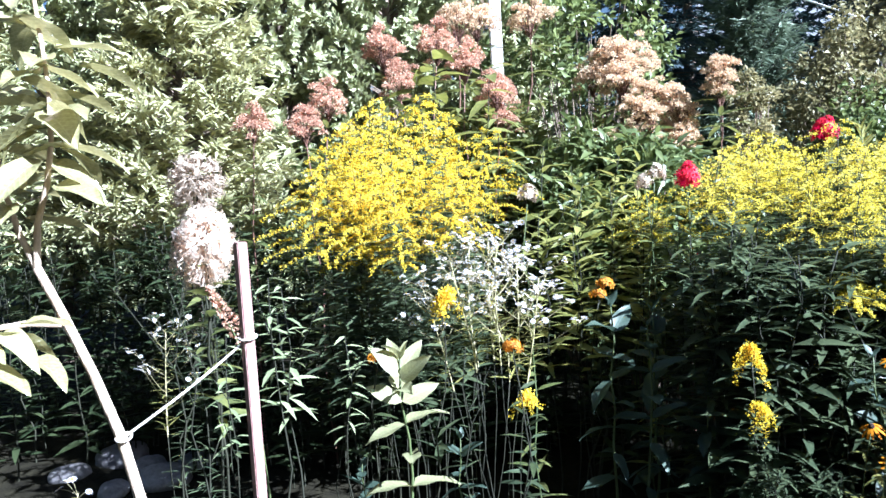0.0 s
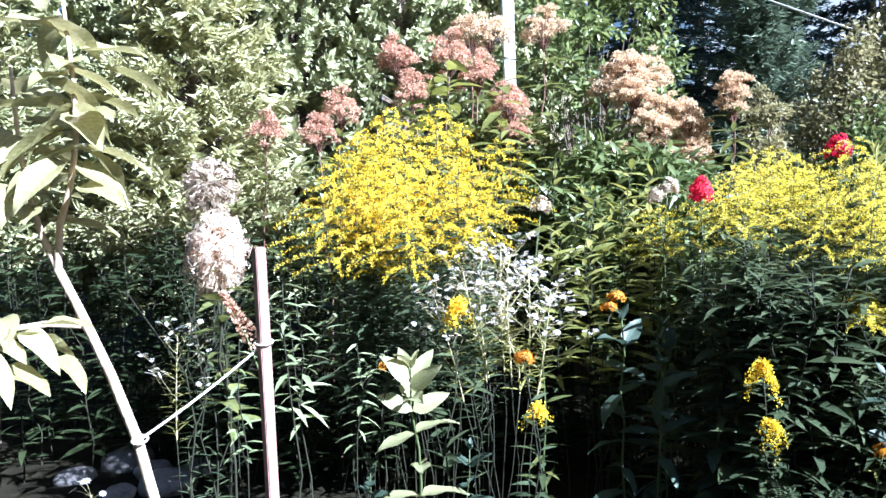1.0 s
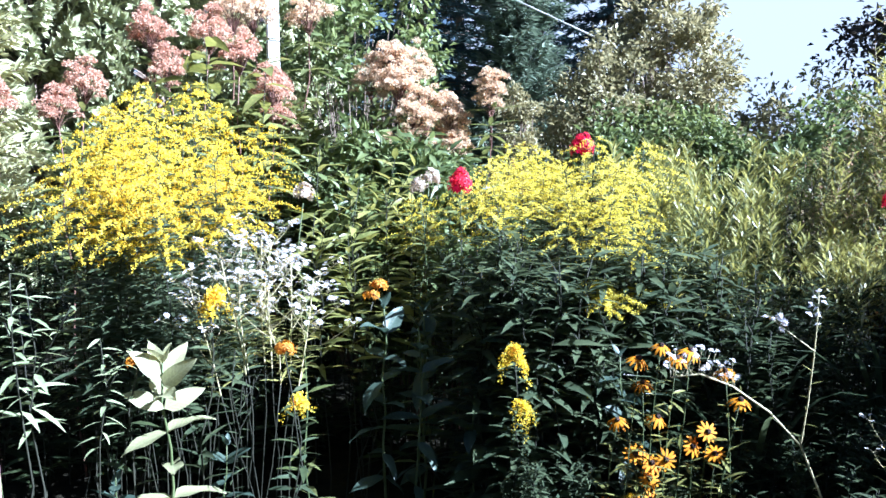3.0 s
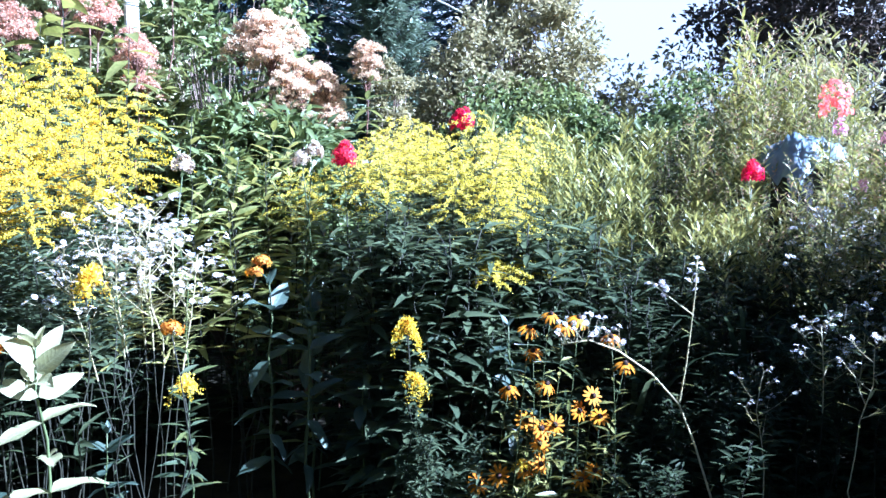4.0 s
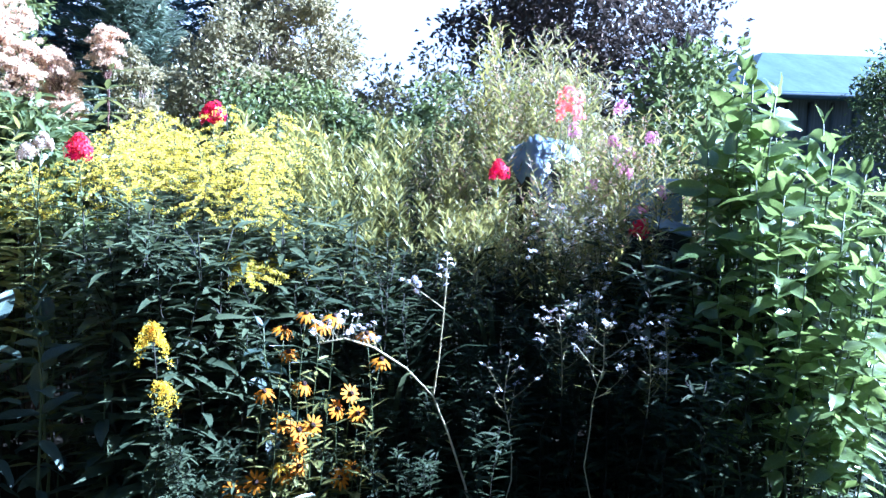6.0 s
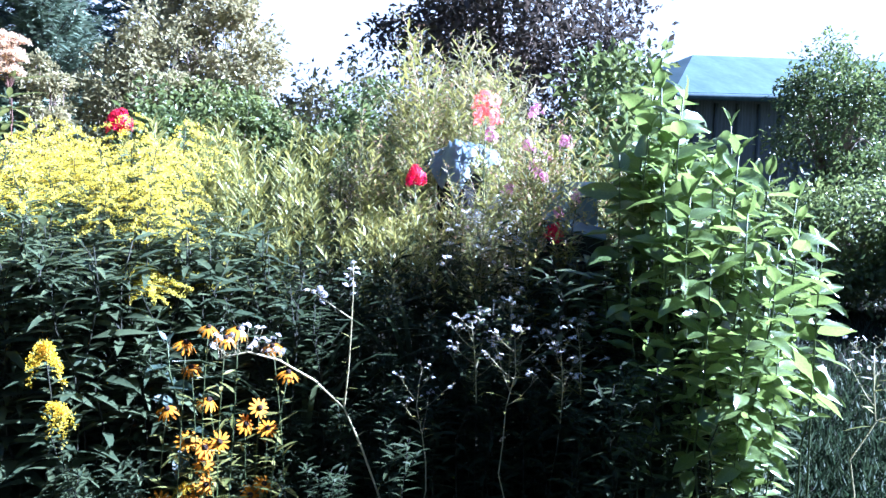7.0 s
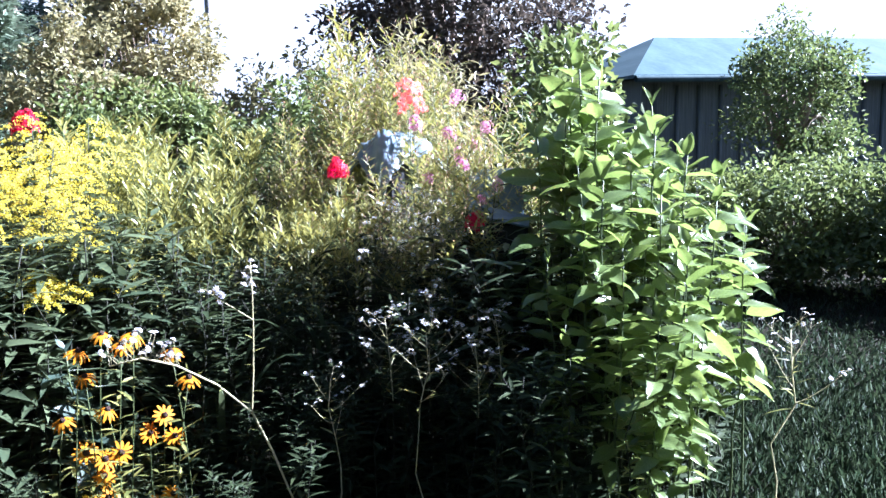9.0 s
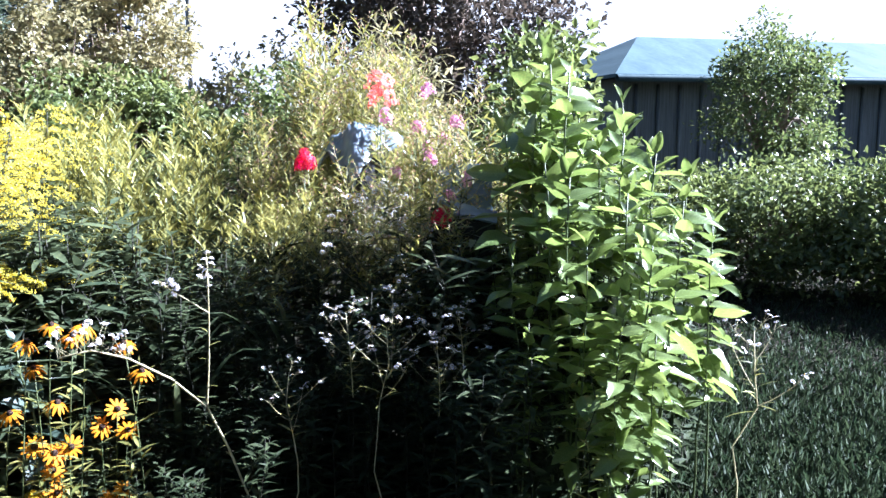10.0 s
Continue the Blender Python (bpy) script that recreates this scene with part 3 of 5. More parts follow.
def rudbeckia(seed, at, face, label="", leaves=4):
    """One flower on its stem, with hairy lance leaves below."""
    rng = np.random.default_rng(seed)
    ob = root("black_eyed_susan", label or "golden-yellow coneflower with a dark brown cone", "coneflower", "black-eyed susans")
    at = np.array(at)
    base = np.array((at[0] + rng.uniform(-0.06, 0.06), at[1] + rng.uniform(0.0, 0.1), 0.0))
    ob.location = base
    top = at - base
    q = np.linspace(0, 1, 7)[:, None]
    line = top * q + np.array((*rng.normal(0, 0.02, 2), 0)) * np.sin(q * math.pi)
    line[-1] = top - np.array(face) * 0.004
    part("stem", Buf().tube(line, 0.0025, 0.0018, 4), M_STEM, ob)
    b = Buf()
    leafy(b, line, 0.25, 0.9, 11 + leaves, LANCE, 0.1, 0.05, rng, 0.5)
    part("foliage", b, M_SUN_LANCE, ob)
    head = np.array(face, float); head /= np.linalg.norm(head)
    side = np.cross(head, (0.2, 0.1, 0.9))
    high = at[2] > 0.62
    fl = set_piece("flower", RUD_PETALS[2 if high else seed % 2], ob, top, side, head, float(rng.uniform(0.78, 0.92) if high else rng.uniform(0.86, 1.0)))
    set_piece("cone", RUD_CONE, fl, (0, 0, 0), (0, 1, 0), (0, 0, 1), 1.0)
    return ob


def phlox(seed, h, flower, label, group, r=0.06, tall=0.08, k=46, size=0.016, name="phlox", leaf=None, leaves=34):
    """Upright stem with paired leaves and a rounded head of five-petalled flowers."""
    rng = np.random.default_rng(seed)
    ob = root(name, label, "flower", group)
    line = stem_line(h - tall, rng.normal(0, 0.04, 2), rng)
    part("stem", Buf().tube(line, 0.004, 0.002, 4), M_STEM_SHADE if leaf else M_STEM, ob)
    b = Buf()
    leafy(b, line, 0.15 if leaves > 20 else 0.6, 0.95, leaves, LANCE, 0.11, 0.07, rng, 0.3)
    part("foliage", b, leaf or M_JOE_LEAF, ob)
    f = Buf()
    d = unit(rng, k); d[:, 2] = np.abs(d[:, 2]) - 0.2
    c = line[-1] + UP * tall * 0.35 + d * np.array((r, r, tall * 0.75)) * rng.uniform(0.55, 1.15, (k, 1))
    five = daisy(5, 0.62, 0.12, 0.05)
    f.many(five, c, np.cross(d, unit(rng, k)), d, size * rng.uniform(0.8, 1.2, k))
    f.many(FLORET, c - d * 0.02, d, unit(rng, k), 0.02)
    part("flower_head", f, flower, ob)
    return ob


def conifer(name, label, x, y, h, r, mat, seed, rows=26, per=9, spray=0.12, droop=0.25, tip=NEEDLE, lift=0.0, base=0.05, fill=26, cat="conifer", power=0.9, shell=0.0, fan=0.0):
    """Tapered trunk, tiers of limbs, sprays of needles along both sides of each limb."""
    rng = np.random.default_rng(seed)
    ob = root(name, label, cat, "")
    ob.location = (x, y, 0)
    line = stem_line(h, rng.normal(0, 0.05, 2), rng, 9, 0.02)
    part("trunk", Buf().tube(line, 0.02 + 0.014 * h, 0.006, 7), M_BARK, ob)
    limb, crown = Buf(), Buf()
    for i in range(rows):
        t = base + (0.99 - base) * i / (rows - 1)
        for j in range(per):
            a = rng.uniform(0, 6.28)
            ln = (r * (1 - t) ** power + 0.06) * rng.uniform(0.65, 1.15)
            p = along_line(line, min(1, t + rng.uniform(-0.015, 0.015)))
            o = np.array((math.cos(a), math.sin(a), 0))
            q = np.linspace(0, 1, 5)[:, None]
            br = p + ln * (o * q + UP * (lift * q - droop * q * q))
            limb.tube(br, 0.004 + 0.006 * ln, 0.002, 3, cap=False)
            m = int(fill * (0.4 + ln / r))
            u = shell + (1.0 - shell) * rng.uniform(0.03, 1.0, m)
            c = along_line(br, u)
            side = np.cross(o, UP) * rng.choice((-1, 1), m)[:, None]
            d = o * 0.8 + side * rng.uniform(0.3, 1.0, (m, 1)) + UP * rng.normal(0.05 - droop * 0.5, 0.3, (m, 1))
            d = d * (1 - 0.6 * fan) + UP * fan * rng.uniform(-0.5, 1.0, (m, 1))
            flat = (1 - fan) * UP + fan * o
            crown.many(tip, c + rng.normal(0, 0.015, (m, 3)), d, flat + rng.normal(0, 0.5, (m, 3)), spray * rng.uniform(0.5, 1.2, m))
    tagged(part("branchwork", limb, M_BARK, ob), kind="stuff")
    part("crown", crown, mat, ob)
    return ob


def shrub(name, label, x, y, h, r, mat, seed, clumps=60, per=70, leaf=0.06, tip=None, low=0.1, ry=None, cat="shrub", bark=None, tuft=0.3, trunk=None):
    """Several limbs from the base, twigs, and leaf clumps with gaps between."""
    rng = np.random.default_rng(seed)
    ob = root(name, label, cat, "")
    ob.location = (x, y, 0)
    ry = ry or r
    limb, crown = Buf(), Buf()
    fork = np.array((0, 0, trunk or 0.1))
    if trunk:
        part("trunk", Buf().tube(stem_line(trunk + 0.3, (0.05, 0.02), rng), 0.09, 0.06, 8), bark or M_BARK, ob)
        mains = []
        for i in range(9):
            a = i * 2.4
            end = np.array((0.6 * r * math.cos(a), 0.6 * ry * math.sin(a), trunk + (h - trunk) * rng.uniform(0.35, 0.85)))
            w = np.linspace(0, 1, 6)[:, None]
            mains.append(fork + (end - fork) * w + UP * 0.25 * np.sin(w * math.pi))
            limb.tube(mains[-1], 0.05, 0.014, 5, cap=False)
    for i in range(clumps):
        d = unit(rng, 1)[0]
        rad = rng.uniform(0.35, 1.0) ** 0.5
        c = np.array((d[0] * r * rad, d[1] * ry * rad, low * h + (h - low * h) * (0.5 + 0.5 * d[2] * rad)))
        q = np.linspace(0, 1, 5)[:, None]
        start = fork
        if trunk:
            start = min((along_line(g, w) for g in mains for w in (0.5, 0.75, 1.0)), key=lambda g: np.linalg.norm(g - c))
        br = start + (c - start) * q + UP * 0.12 * np.sin(q * math.pi) * np.linalg.norm(c - start)
        limb.tube(br, 0.008 if trunk is None else 0.011, 0.0022, 4, cap=False)
        sz = rng.uniform(0.6, 1.25) * tuft * min(r, 1.2)
        m = int(per * rng.uniform(0.7, 1.3))
        g = unit(rng, m) * (sz * rng.uniform(0.1, 1.0, (m, 1)) ** 0.6)
        g[:, 2] *= 0.7
        crown.many(tip or LEAFLET, c + g, g / sz + rng.normal(0, 0.5, (m, 3)) + UP * 0.1, UP + rng.normal(0, 0.6, (m, 3)), leaf * rng.uniform(0.6, 1.25, m))
    tagged(part("branchwork", limb, bark or M_BARK, ob), kind="stuff")
    part("crown", crown, mat, ob)
    return ob


# ---- ground ----
def ground_sheet():
    far = [-2500, -400, -80, -25]
    near = list(np.linspace(-12, 14, 105))
    axis = np.array(far + near + [25, 80, 400, 2500])
    k = len(axis)
    gx, gy = np.meshgrid(axis, axis, indexing="ij")
    rng = np.random.default_rng(3)
    gz = np.where((np.abs(gx) < 13) & (np.abs(gy) < 15), rng.normal(0, 0.012, gx.shape), 0.0)
    v = np.stack((gx, gy, gz), -1).reshape(-1, 3)
    i, j = np.meshgrid(np.arange(k - 1), np.arange(k - 1), indexing="ij")
    a = (i * k + j).ravel()
    f = np.concatenate((np.stack((a, a + k, a + k + 1), 1), np.stack((a, a + k + 1, a + 1), 1)))
    return Buf().add(v, f)


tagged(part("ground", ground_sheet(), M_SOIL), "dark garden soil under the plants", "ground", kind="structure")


def turf():
    rng = np.random.default_rng(5)
    k = 170000
    x, y = rng.uniform(-4.5, 9, k), rng.uniform(-3, 6.5, k)
    x[::2], y[::2] = rng.normal(3.9, 1.5, k // 2), rng.normal(0.5, 1.2, k // 2)
    keep = ((y < x * 0.62 - 0.7) & (x > 2.2)) | (y < 1.1)
    x, y = x[keep], y[keep]
    d = unit(rng, len(x)) * 0.7 + UP
    return Buf().many(diamond(0.06, 0.3), np.stack((x, y, np.zeros(len(x))), 1), d, unit(rng, len(x)), rng.uniform(0.03, 0.085, len(x)))


tagged(part("grass", turf(), M_GRASS), "rough green lawn beside the flower bed", "grass", kind="stuff")

def stone(x, y, r, seed):
    """Half-buried rounded field stone."""
    bm = bmesh.new()
    bmesh.ops.create_icosphere(bm, subdivisions=3, radius=1)
    for v in bm.verts:
        k = 1 + 0.22 * noise.noise(v.co * 1.3 + Vector((seed, 0, 0))) + 0.06 * noise.noise(v.co * 4 + Vector((0, seed, 0)))
        v.co = Vector((v.co.x * k * r * 1.25, v.co.y * k * r, v.co.z * k * r * 0.6 + r * 0.25))
    me = bpy.data.meshes.new("garden_stone")
    bm.to_mesh(me); bm.free()
    me.materials.append(M_STONE)
    me.polygons.foreach_set("use_smooth", np.ones(len(me.polygons), bool))
    ob = tagged(new("garden_stone", me), "rounded grey field stone lying on the dark soil", "stone", "garden stones")
    ob.location, ob.rotation_euler = (x, y, 0), (0, 0, seed)


M_STONE = solid_mat("grey_stone", (0.12, 0.11, 0.11), (0.34, 0.32, 0.32), 0.85, 9.0, 0.5)
for k, (x, y, r) in enumerate(((-1.93, 4.25, 0.12), (-1.7, 4.05, 0.1), (-1.55, 3.85, 0.13), (-2.1, 4.0, 0.09), (-1.75, 3.75, 0.08), (-1.45, 4.1, 0.09))):
    stone(x, y, r, k + 1)

# ---- trees and hedges behind the bed ----
conifer("young_cypress", "pale feathery young conifer with drooping sprays", -1.75, 5.1, 3.5, 1.05, M_FEATHER, 11, 30, 14, 0.095, 0.1, FEATHER, 0.45, base=0.28, fill=85, shell=0.3, fan=0.55)
conifer("young_cypress", "pale feathery conifer at the garden's edge", -3.0, 4.7, 3.6, 1.1, M_FEATHER, 12, 28, 12, 0.095, 0.1, FEATHER, 0.45, base=0.28, fill=75, shell=0.3, fan=0.55)
for n, (x, y, h) in enumerate(((-3.6, 7.0, 4.2), (-2.5, 7.1, 4.4), (-1.5, 7.2, 4.3), (-0.6, 7.3, 4.4), (0.35, 7.8, 4.2))):
    conifer("thuja", "tall thuja of a dense light green hedge", x, y, h, 0.85, M_THUJA, 20 + n, 36, 13, 0.085, 0.0, LEAFLET, 0.55, fill=80, power=0.45, shell=0.45, fan=0.8)
for n, (x, y, h) in enumerate(((-3.2, 8.2, 5.4), (-2.1, 8.3, 5.6), (-1.1, 8.4, 5.4), (-0.1, 8.6, 5.6), (0.9, 8.8, 5.4))):
    conifer("thuja", "tall thuja in the rear row of the hedge", x, y, h, 0.85, M_THUJA, 80 + n, 24, 9, 0.14, 0.0, LEAFLET, 0.55, fill=40, power=0.45, shell=0.3, fan=0.8)
shrub("deciduous_bush", "leafy green bush behind the pink flowers", 0.95, 6.2, 3.3, 0.75, M_BUSH, 31, 90, 80, 0.075)
conifer("spruce", "tall dark blue-green spruce in shade", 1.85, 7.9, 5.6, 1.3, M_SPRUCE, 32, 34, 11, 0.085, 0.25, FEATHER, 0.1, fill=120)
conifer("spruce", "dark spruce standing behind the bed", 3.4, 9.0, 5.5, 1.3, M_SPRUCE, 33, 30, 10, 0.09, 0.25, FEATHER, 0.1, fill=100)
conifer("spruce", "dark spruce filling the back of the garden", 3.75, 7.9, 5.2, 1.15, M_SPRUCE, 44, 30, 10, 0.085, 0.25, FEATHER, 0.1, fill=100)
conifer("pine", "soft grey-green pine with long needles", 2.55, 7.2, 3.9, 0.62, M_PINE, 34, 30, 11, 0.11, -0.1, NEEDLE, 0.5, fill=130, power=0.6)
shrub("dwarf_shrub", "small pale conical shrub with tiny leaves", 1.86, 5.1, 2.17, 0.14, M_OLIVE, 35, 60, 90, 0.03, low=0.4, tuft=0.5)
shrub("garden_shrub", "grey-green shrub with upright sunlit tips", 2.6, 5.4, 2.45, 0.45, M_OLIVE, 36, 130, 110, 0.045, low=0.15, tuft=0.36)
shrub("garden_shrub", "olive shrub with dense small leaves", 3.22, 5.6, 2.95, 0.5, M_OLIVE, 37, 150, 150, 0.05, low=0.12, tuft=0.36)
for x, y, h, k in ((2.5, 4.95, 1.85, 46), (2.95, 5.05, 1.95, 47), (3.35, 5.1, 1.85, 48)):
    shrub("garden_shrub", "low dark green shrub filling the back of the bed", x, y, h, 0.4, M_BUSH, k, 90, 110, 0.05, low=0.25, tuft=0.42)
conifer("spruce", "tall dark spruce at the far back of the garden", 2.75, 9.9, 6.2, 1.3, M_SPRUCE, 45, 28, 10, 0.1, 0.25, FEATHER, 0.1, fill=80)
shrub("hedge_shrub", "low dense shrub below the open sky", 4.6, 5.9, 2.3, 0.8, M_OLIVE, 38, 70, 80, 0.06, low=0.1)
shrub("hedge_shrub", "low leafy shrub at the back of the bed", 3.9, 4.7, 2.0, 0.6, M_BUSH, 39, 70, 80, 0.06, low=0.1)
shrub("plum_tree", "dark-leaved tree with sky showing through", 6.75, 5.93, 5.4, 1.4, M_DARK_TREE, 41, 190, 130, 0.085, low=0.27, trunk=1.5, cat="tree", tuft=0.35)
for n in range(5):
    a = radians(60 + n * 8)
    x, y = 0.4 + 8.4 * math.sin(a), -0.2 + 8.4 * math.cos(a)
    shrub("boundary_hedge", "low clipped green hedge between the lawn and the house", x, y, 1.1 + 0.1 * n, 0.9, M_BUSH, 60 + n, 130, 110, 0.065, low=0.0, cat="hedge", tuft=0.36)
shrub("garden_tree", "dark leafy tree before the house, light showing through", 9.9, 3.75, 2.75, 0.7, M_BUSH, 71, 90, 130, 0.06, low=0.3, trunk=0.8, cat="tree", tuft=0.4)
shrub("garden_shrub", "green leafy shrub with sky showing between its twigs", 6.2, 4.1, 2.4, 0.6, M_BUSH, 74, 46, 50, 0.1, low=0.25, tuft=0.42)
shrub("wild_shrub", "pale willow-leaved shrub behind the phlox", 4.2, 3.9, 2.15, 0.5, M_OLIVE, 72, 90, 70, 0.08, tip=LANCE, low=0.2, tuft=0.4)
shrub("wild_shrub", "leafy shrub at the back of the bed", 4.3, 2.7, 1.75, 0.5, M_BUSH, 73, 80, 70, 0.08, low=0.1, tuft=0.4)


def slab(pts, lift=0.05):
    """Flat convex plate with thickness below it."""
    top = np.array(pts, float)
    k = len(top)
    v = np.concatenate((top, top - UP * lift))
    f = [(0, i, i + 1) for i in range(1, k - 1)] + [(k, k + i + 1, k + i) for i in range(1, k - 1)]
    for i in range(k):
        q = (i + 1) % k
        f += [(i, k + i, k + q), (i, k + q, q)]
    return Buf().add(v, np.array(f))


def low_house():
    """Long low house beyond the lawn: boarded wall, pale roof with a hipped end."""
    ob = root("house", "low dark-walled house with a grey-green hipped roof", "house")
    ob.matrix_basis = Matrix.Translation((HX, HY, 0)) @ Matrix.Rotation(radians(HTURN), 4, "Z")
    # local x runs along the eave, local y away from the garden
    b = Buf().add(*box(8.6, 4.2, 2.28, 0.01)); b.v[0] = b.v[0] + np.array((4.6, 2.45, 1.14))
    wall = part("wall", b, M_HOUSE_WALL, ob, smooth=False)
    for i in range(24):
        board = new("batten", BATTEN)
        board.parent = wall
        board.location = (0.5 + 0.35 * i, 0.335, 1.1)
    ins, top = HINSET, 3.1
    roof = part("roof", slab([(0, 0, 2.3), (9.2, 0, 2.3), (9.2, 2.4, top), (ins, 2.4, top)]), M_ROOF, ob, smooth=False)
    part("roof_end", slab([(0, 0, 2.302), (ins, 2.4, top + 0.002), (0, 4.8, 2.302)]), M_ROOF, ob, smooth=False)
    part("roof_rear", slab([(ins, 2.4, top), (9.2, 2.4, top), (9.2, 4.8, 2.3), (0, 4.8, 2.3)]), M_ROOF, ob, smooth=False)
    g = Buf().tube([(0.0, -0.06, 2.24), (4.6, -0.06, 2.24), (9.2, -0.06, 2.24)], 0.05, 0.05, 8)
    part("gutter", g, M_ROOF, ob, "pale round gutter")
    return ob


HX, HY, HTURN, HINSET = 10.54, 6.22, -31.4, 1.55
M_HOUSE_WALL = solid_mat("dark_boards", (0.05, 0.06, 0.06), (0.13, 0.15, 0.15), 0.7, 6.0, 0.3, (8, 8, 0.3))
M_ROOF = solid_mat("pale_metal_roof", (0.035, 0.065, 0.075), (0.07, 0.11, 0.12), 0.75, 3.0, 0.15, (1, 0.2, 1), spec=0.15)
BATTEN = Buf().add(*box(0.05, 0.03, 2.15, 0.004)).mesh("batten", M_HOUSE_WALL)
low_house()


def far_woods():
    """A low line of distant woods all round."""
    rng = np.random.default_rng(15)
    k = 30000
    a = rng.uniform(0, 2 * math.pi, k)
    d = rng.uniform(34, 44, k)
    top = 3.0 + 0.6 * np.sin(a * 7) + 0.5 * np.sin(a * 17 + 1) + 0.3 * np.sin(a * 41)
    top = np.where((a > 1.05) & (a < 2.3), 0.55 * top, top)
    z = top * rng.uniform(0, 1, k) ** 0.7
    return Buf().many(LEAFLET, np.stack((d * np.sin(a), d * np.cos(a), z), 1), unit(rng, k) + UP * 0.3, unit(rng, k), rng.uniform(0.5, 1.1, k))


def haze_sheet():
    """Bright white haze low in the sky on the sun's side, far beyond the woods."""
    v, f = [], []
    k = 24
    for i in range(k + 1):
        a = radians(15 + 115 * i / k)
        for z in (-20, 330):
            v.append((900 * math.sin(a), 900 * math.cos(a), z))
    for i in range(k):
        q = 2 * i
        f += [(q, q + 2, q + 3), (q, q + 3, q + 1)]
    return Buf().add(np.array(v, float), np.array(f))


M_HAZE, nt, bsdf = nodes_of("white_haze")
bsdf.inputs["Base Color"].default_value = (0.0, 0.0, 0.0, 1)
bsdf.inputs["Emission Color"].default_value = (0.97, 0.99, 1.0, 1)
bsdf.inputs["Emission Strength"].default_value = 0.2
tagged(part("backdrop", haze_sheet(), M_HAZE), "bright white hazy sky near the sun", "sky", kind="structure")


def rear_hedge():
    """Unseen dense tall hedge closing the garden behind the path, added to block skylight."""
    rng = np.random.default_rng(16)
    k = 26000
    t = rng.uniform(0, 1, k)
    x = -9 + 13.5 * t
    y = -2.6 + 0.35 * np.sin(x * 1.7) - rng.uniform(0, 0.8, k) ** 2
    west = rng.uniform(0, 1, k) < 0.3
    x2 = -4.6 - rng.uniform(0, 0.8, k) ** 2
    y2 = rng.uniform(-3, 5, k)
    x, y = np.where(west, x2, x), np.where(west, y2, y)
    z = 5.2 * rng.uniform(0, 1, k) ** 0.9
    return Buf().many(LEAFLET, np.stack((x, y, z), 1), unit(rng, k), unit(rng, k), rng.uniform(0.12, 0.26, k))


tagged(part("rear_hedge", rear_hedge(), M_SHADE_LEAF), "unseen tall dense dark hedge added to block sky light", "hedge", kind="stuff")
tagged(part("far_woods", far_woods(), M_BUSH), "distant low line of green woods", "woods", kind="stuff")

# ---- young tree, stake, cord ----
def young_tree():
    rng = np.random.default_rng(2)
    ob = root("young_tree", "slender young tree with large pale drooping leaves", "tree")
    trunk = np.array([(-0.40, 1.29, 0.0), (-0.44, 1.29, 0.5), (-0.49, 1.28, 0.78), (-0.53, 1.28, 0.94), (-0.55, 1.27, 1.06), (-0.59, 1.27, 1.18), (-0.64, 1.28, 1.29), (-0.68, 1.28, 1.38)])
    left = np.array([(-0.68, 1.28, 1.38), (-0.705, 1.28, 1.44), (-0.73, 1.29, 1.52), (-0.74, 1.29, 1.61), (-0.75, 1.3, 1.75)])
    right = np.array([(-0.68, 1.28, 1.38), (-0.665, 1.27, 1.46), (-0.635, 1.26, 1.53), (-0.61, 1.24, 1.6), (-0.605, 1.24, 1.7), (-0.615, 1.24, 1.85)])
    low = np.array([(-0.645, 1.28, 1.275), (-0.67, 1.21, 1.29), (-0.69, 1.14, 1.295), (-0.72, 1.05, 1.27)])
    part("trunk", Buf().tube(trunk, 0.013, 0.0085, 8), M_BARK_PALE, ob)
    for line in (left, right, low):
        part("branch", Buf().tube(line, 0.0078, 0.0035, 6), M_BARK_PALE, ob)
    metas = [Buf().add(*broad(0.5, b, 0.4, 0.035, 1.5)).mesh("leaf", M_TREE_LEAF) for b in (0.15, 0.35, 0.6)]
    centres = ((-0.66, 1.22, 1.81), (-0.61, 1.25, 1.79), (-0.59, 1.26, 1.72), (-0.54, 1.34, 1.73), (-0.6, 1.2, 1.74), (-0.67, 1.22, 1.67), (-0.6, 1.25, 1.69), (-0.58, 1.32, 1.68), (-0.65, 1.23, 1.65), (-0.58, 1.21, 1.64), (-0.67, 1.22, 1.62), (-0.56, 1.27, 1.59), (-0.63, 1.24, 1.6), (-0.68, 1.21, 1.56), (-0.58, 1.26, 1.55), (-0.71, 1.2, 1.53), (-0.64, 1.12, 1.28), (-0.6, 1.14, 1.23), (-0.66, 1.11, 1.22), (-0.68, 1.1, 1.32), (-0.68, 1.1, 1.27))
    twigs = [along_line(line, t) for line in (right, left, low) for t in np.linspace(0.1, 1, 14)]
    for i, c in enumerate(centres):
        c = np.array(c)
        base = min(twigs, key=lambda q: np.linalg.norm(q - c) + 0.4 * max(0, c[2] - q[2]))
        d = c - base
        d /= np.linalg.norm(d) + 1e-6
        d = d + np.array((0.25, -0.15, 0.0))
        d[2] = max(-0.3, min(0.15, d[2]))
        size = rng.uniform(0.1, 0.135) if c[2] > 1.4 else rng.uniform(0.075, 0.095)
        part("leaf_stalk", Buf().tube(np.array((base, (base + c - d * size * 0.3) / 2, c - d * size * 0.45)), 0.0014, 0.001, 4), M_STEM, ob)
        set_piece("leaf", metas[int(rng.integers(3))], ob, c - d / np.linalg.norm(d) * size * 0.45, d, np.array((0.05, -0.05, 1)) + rng.normal(0, 0.16, 3), size)
    for line, k, t0 in ((right, 11, 0.4), (left, 16, 0.35), (low, 6, 0.5)):
        for i in range(k):
            q = along_line(line, t0 + (1 - t0) * i / (k - 1))
            a = i * 2.4 + rng.uniform(-0.4, 0.4)
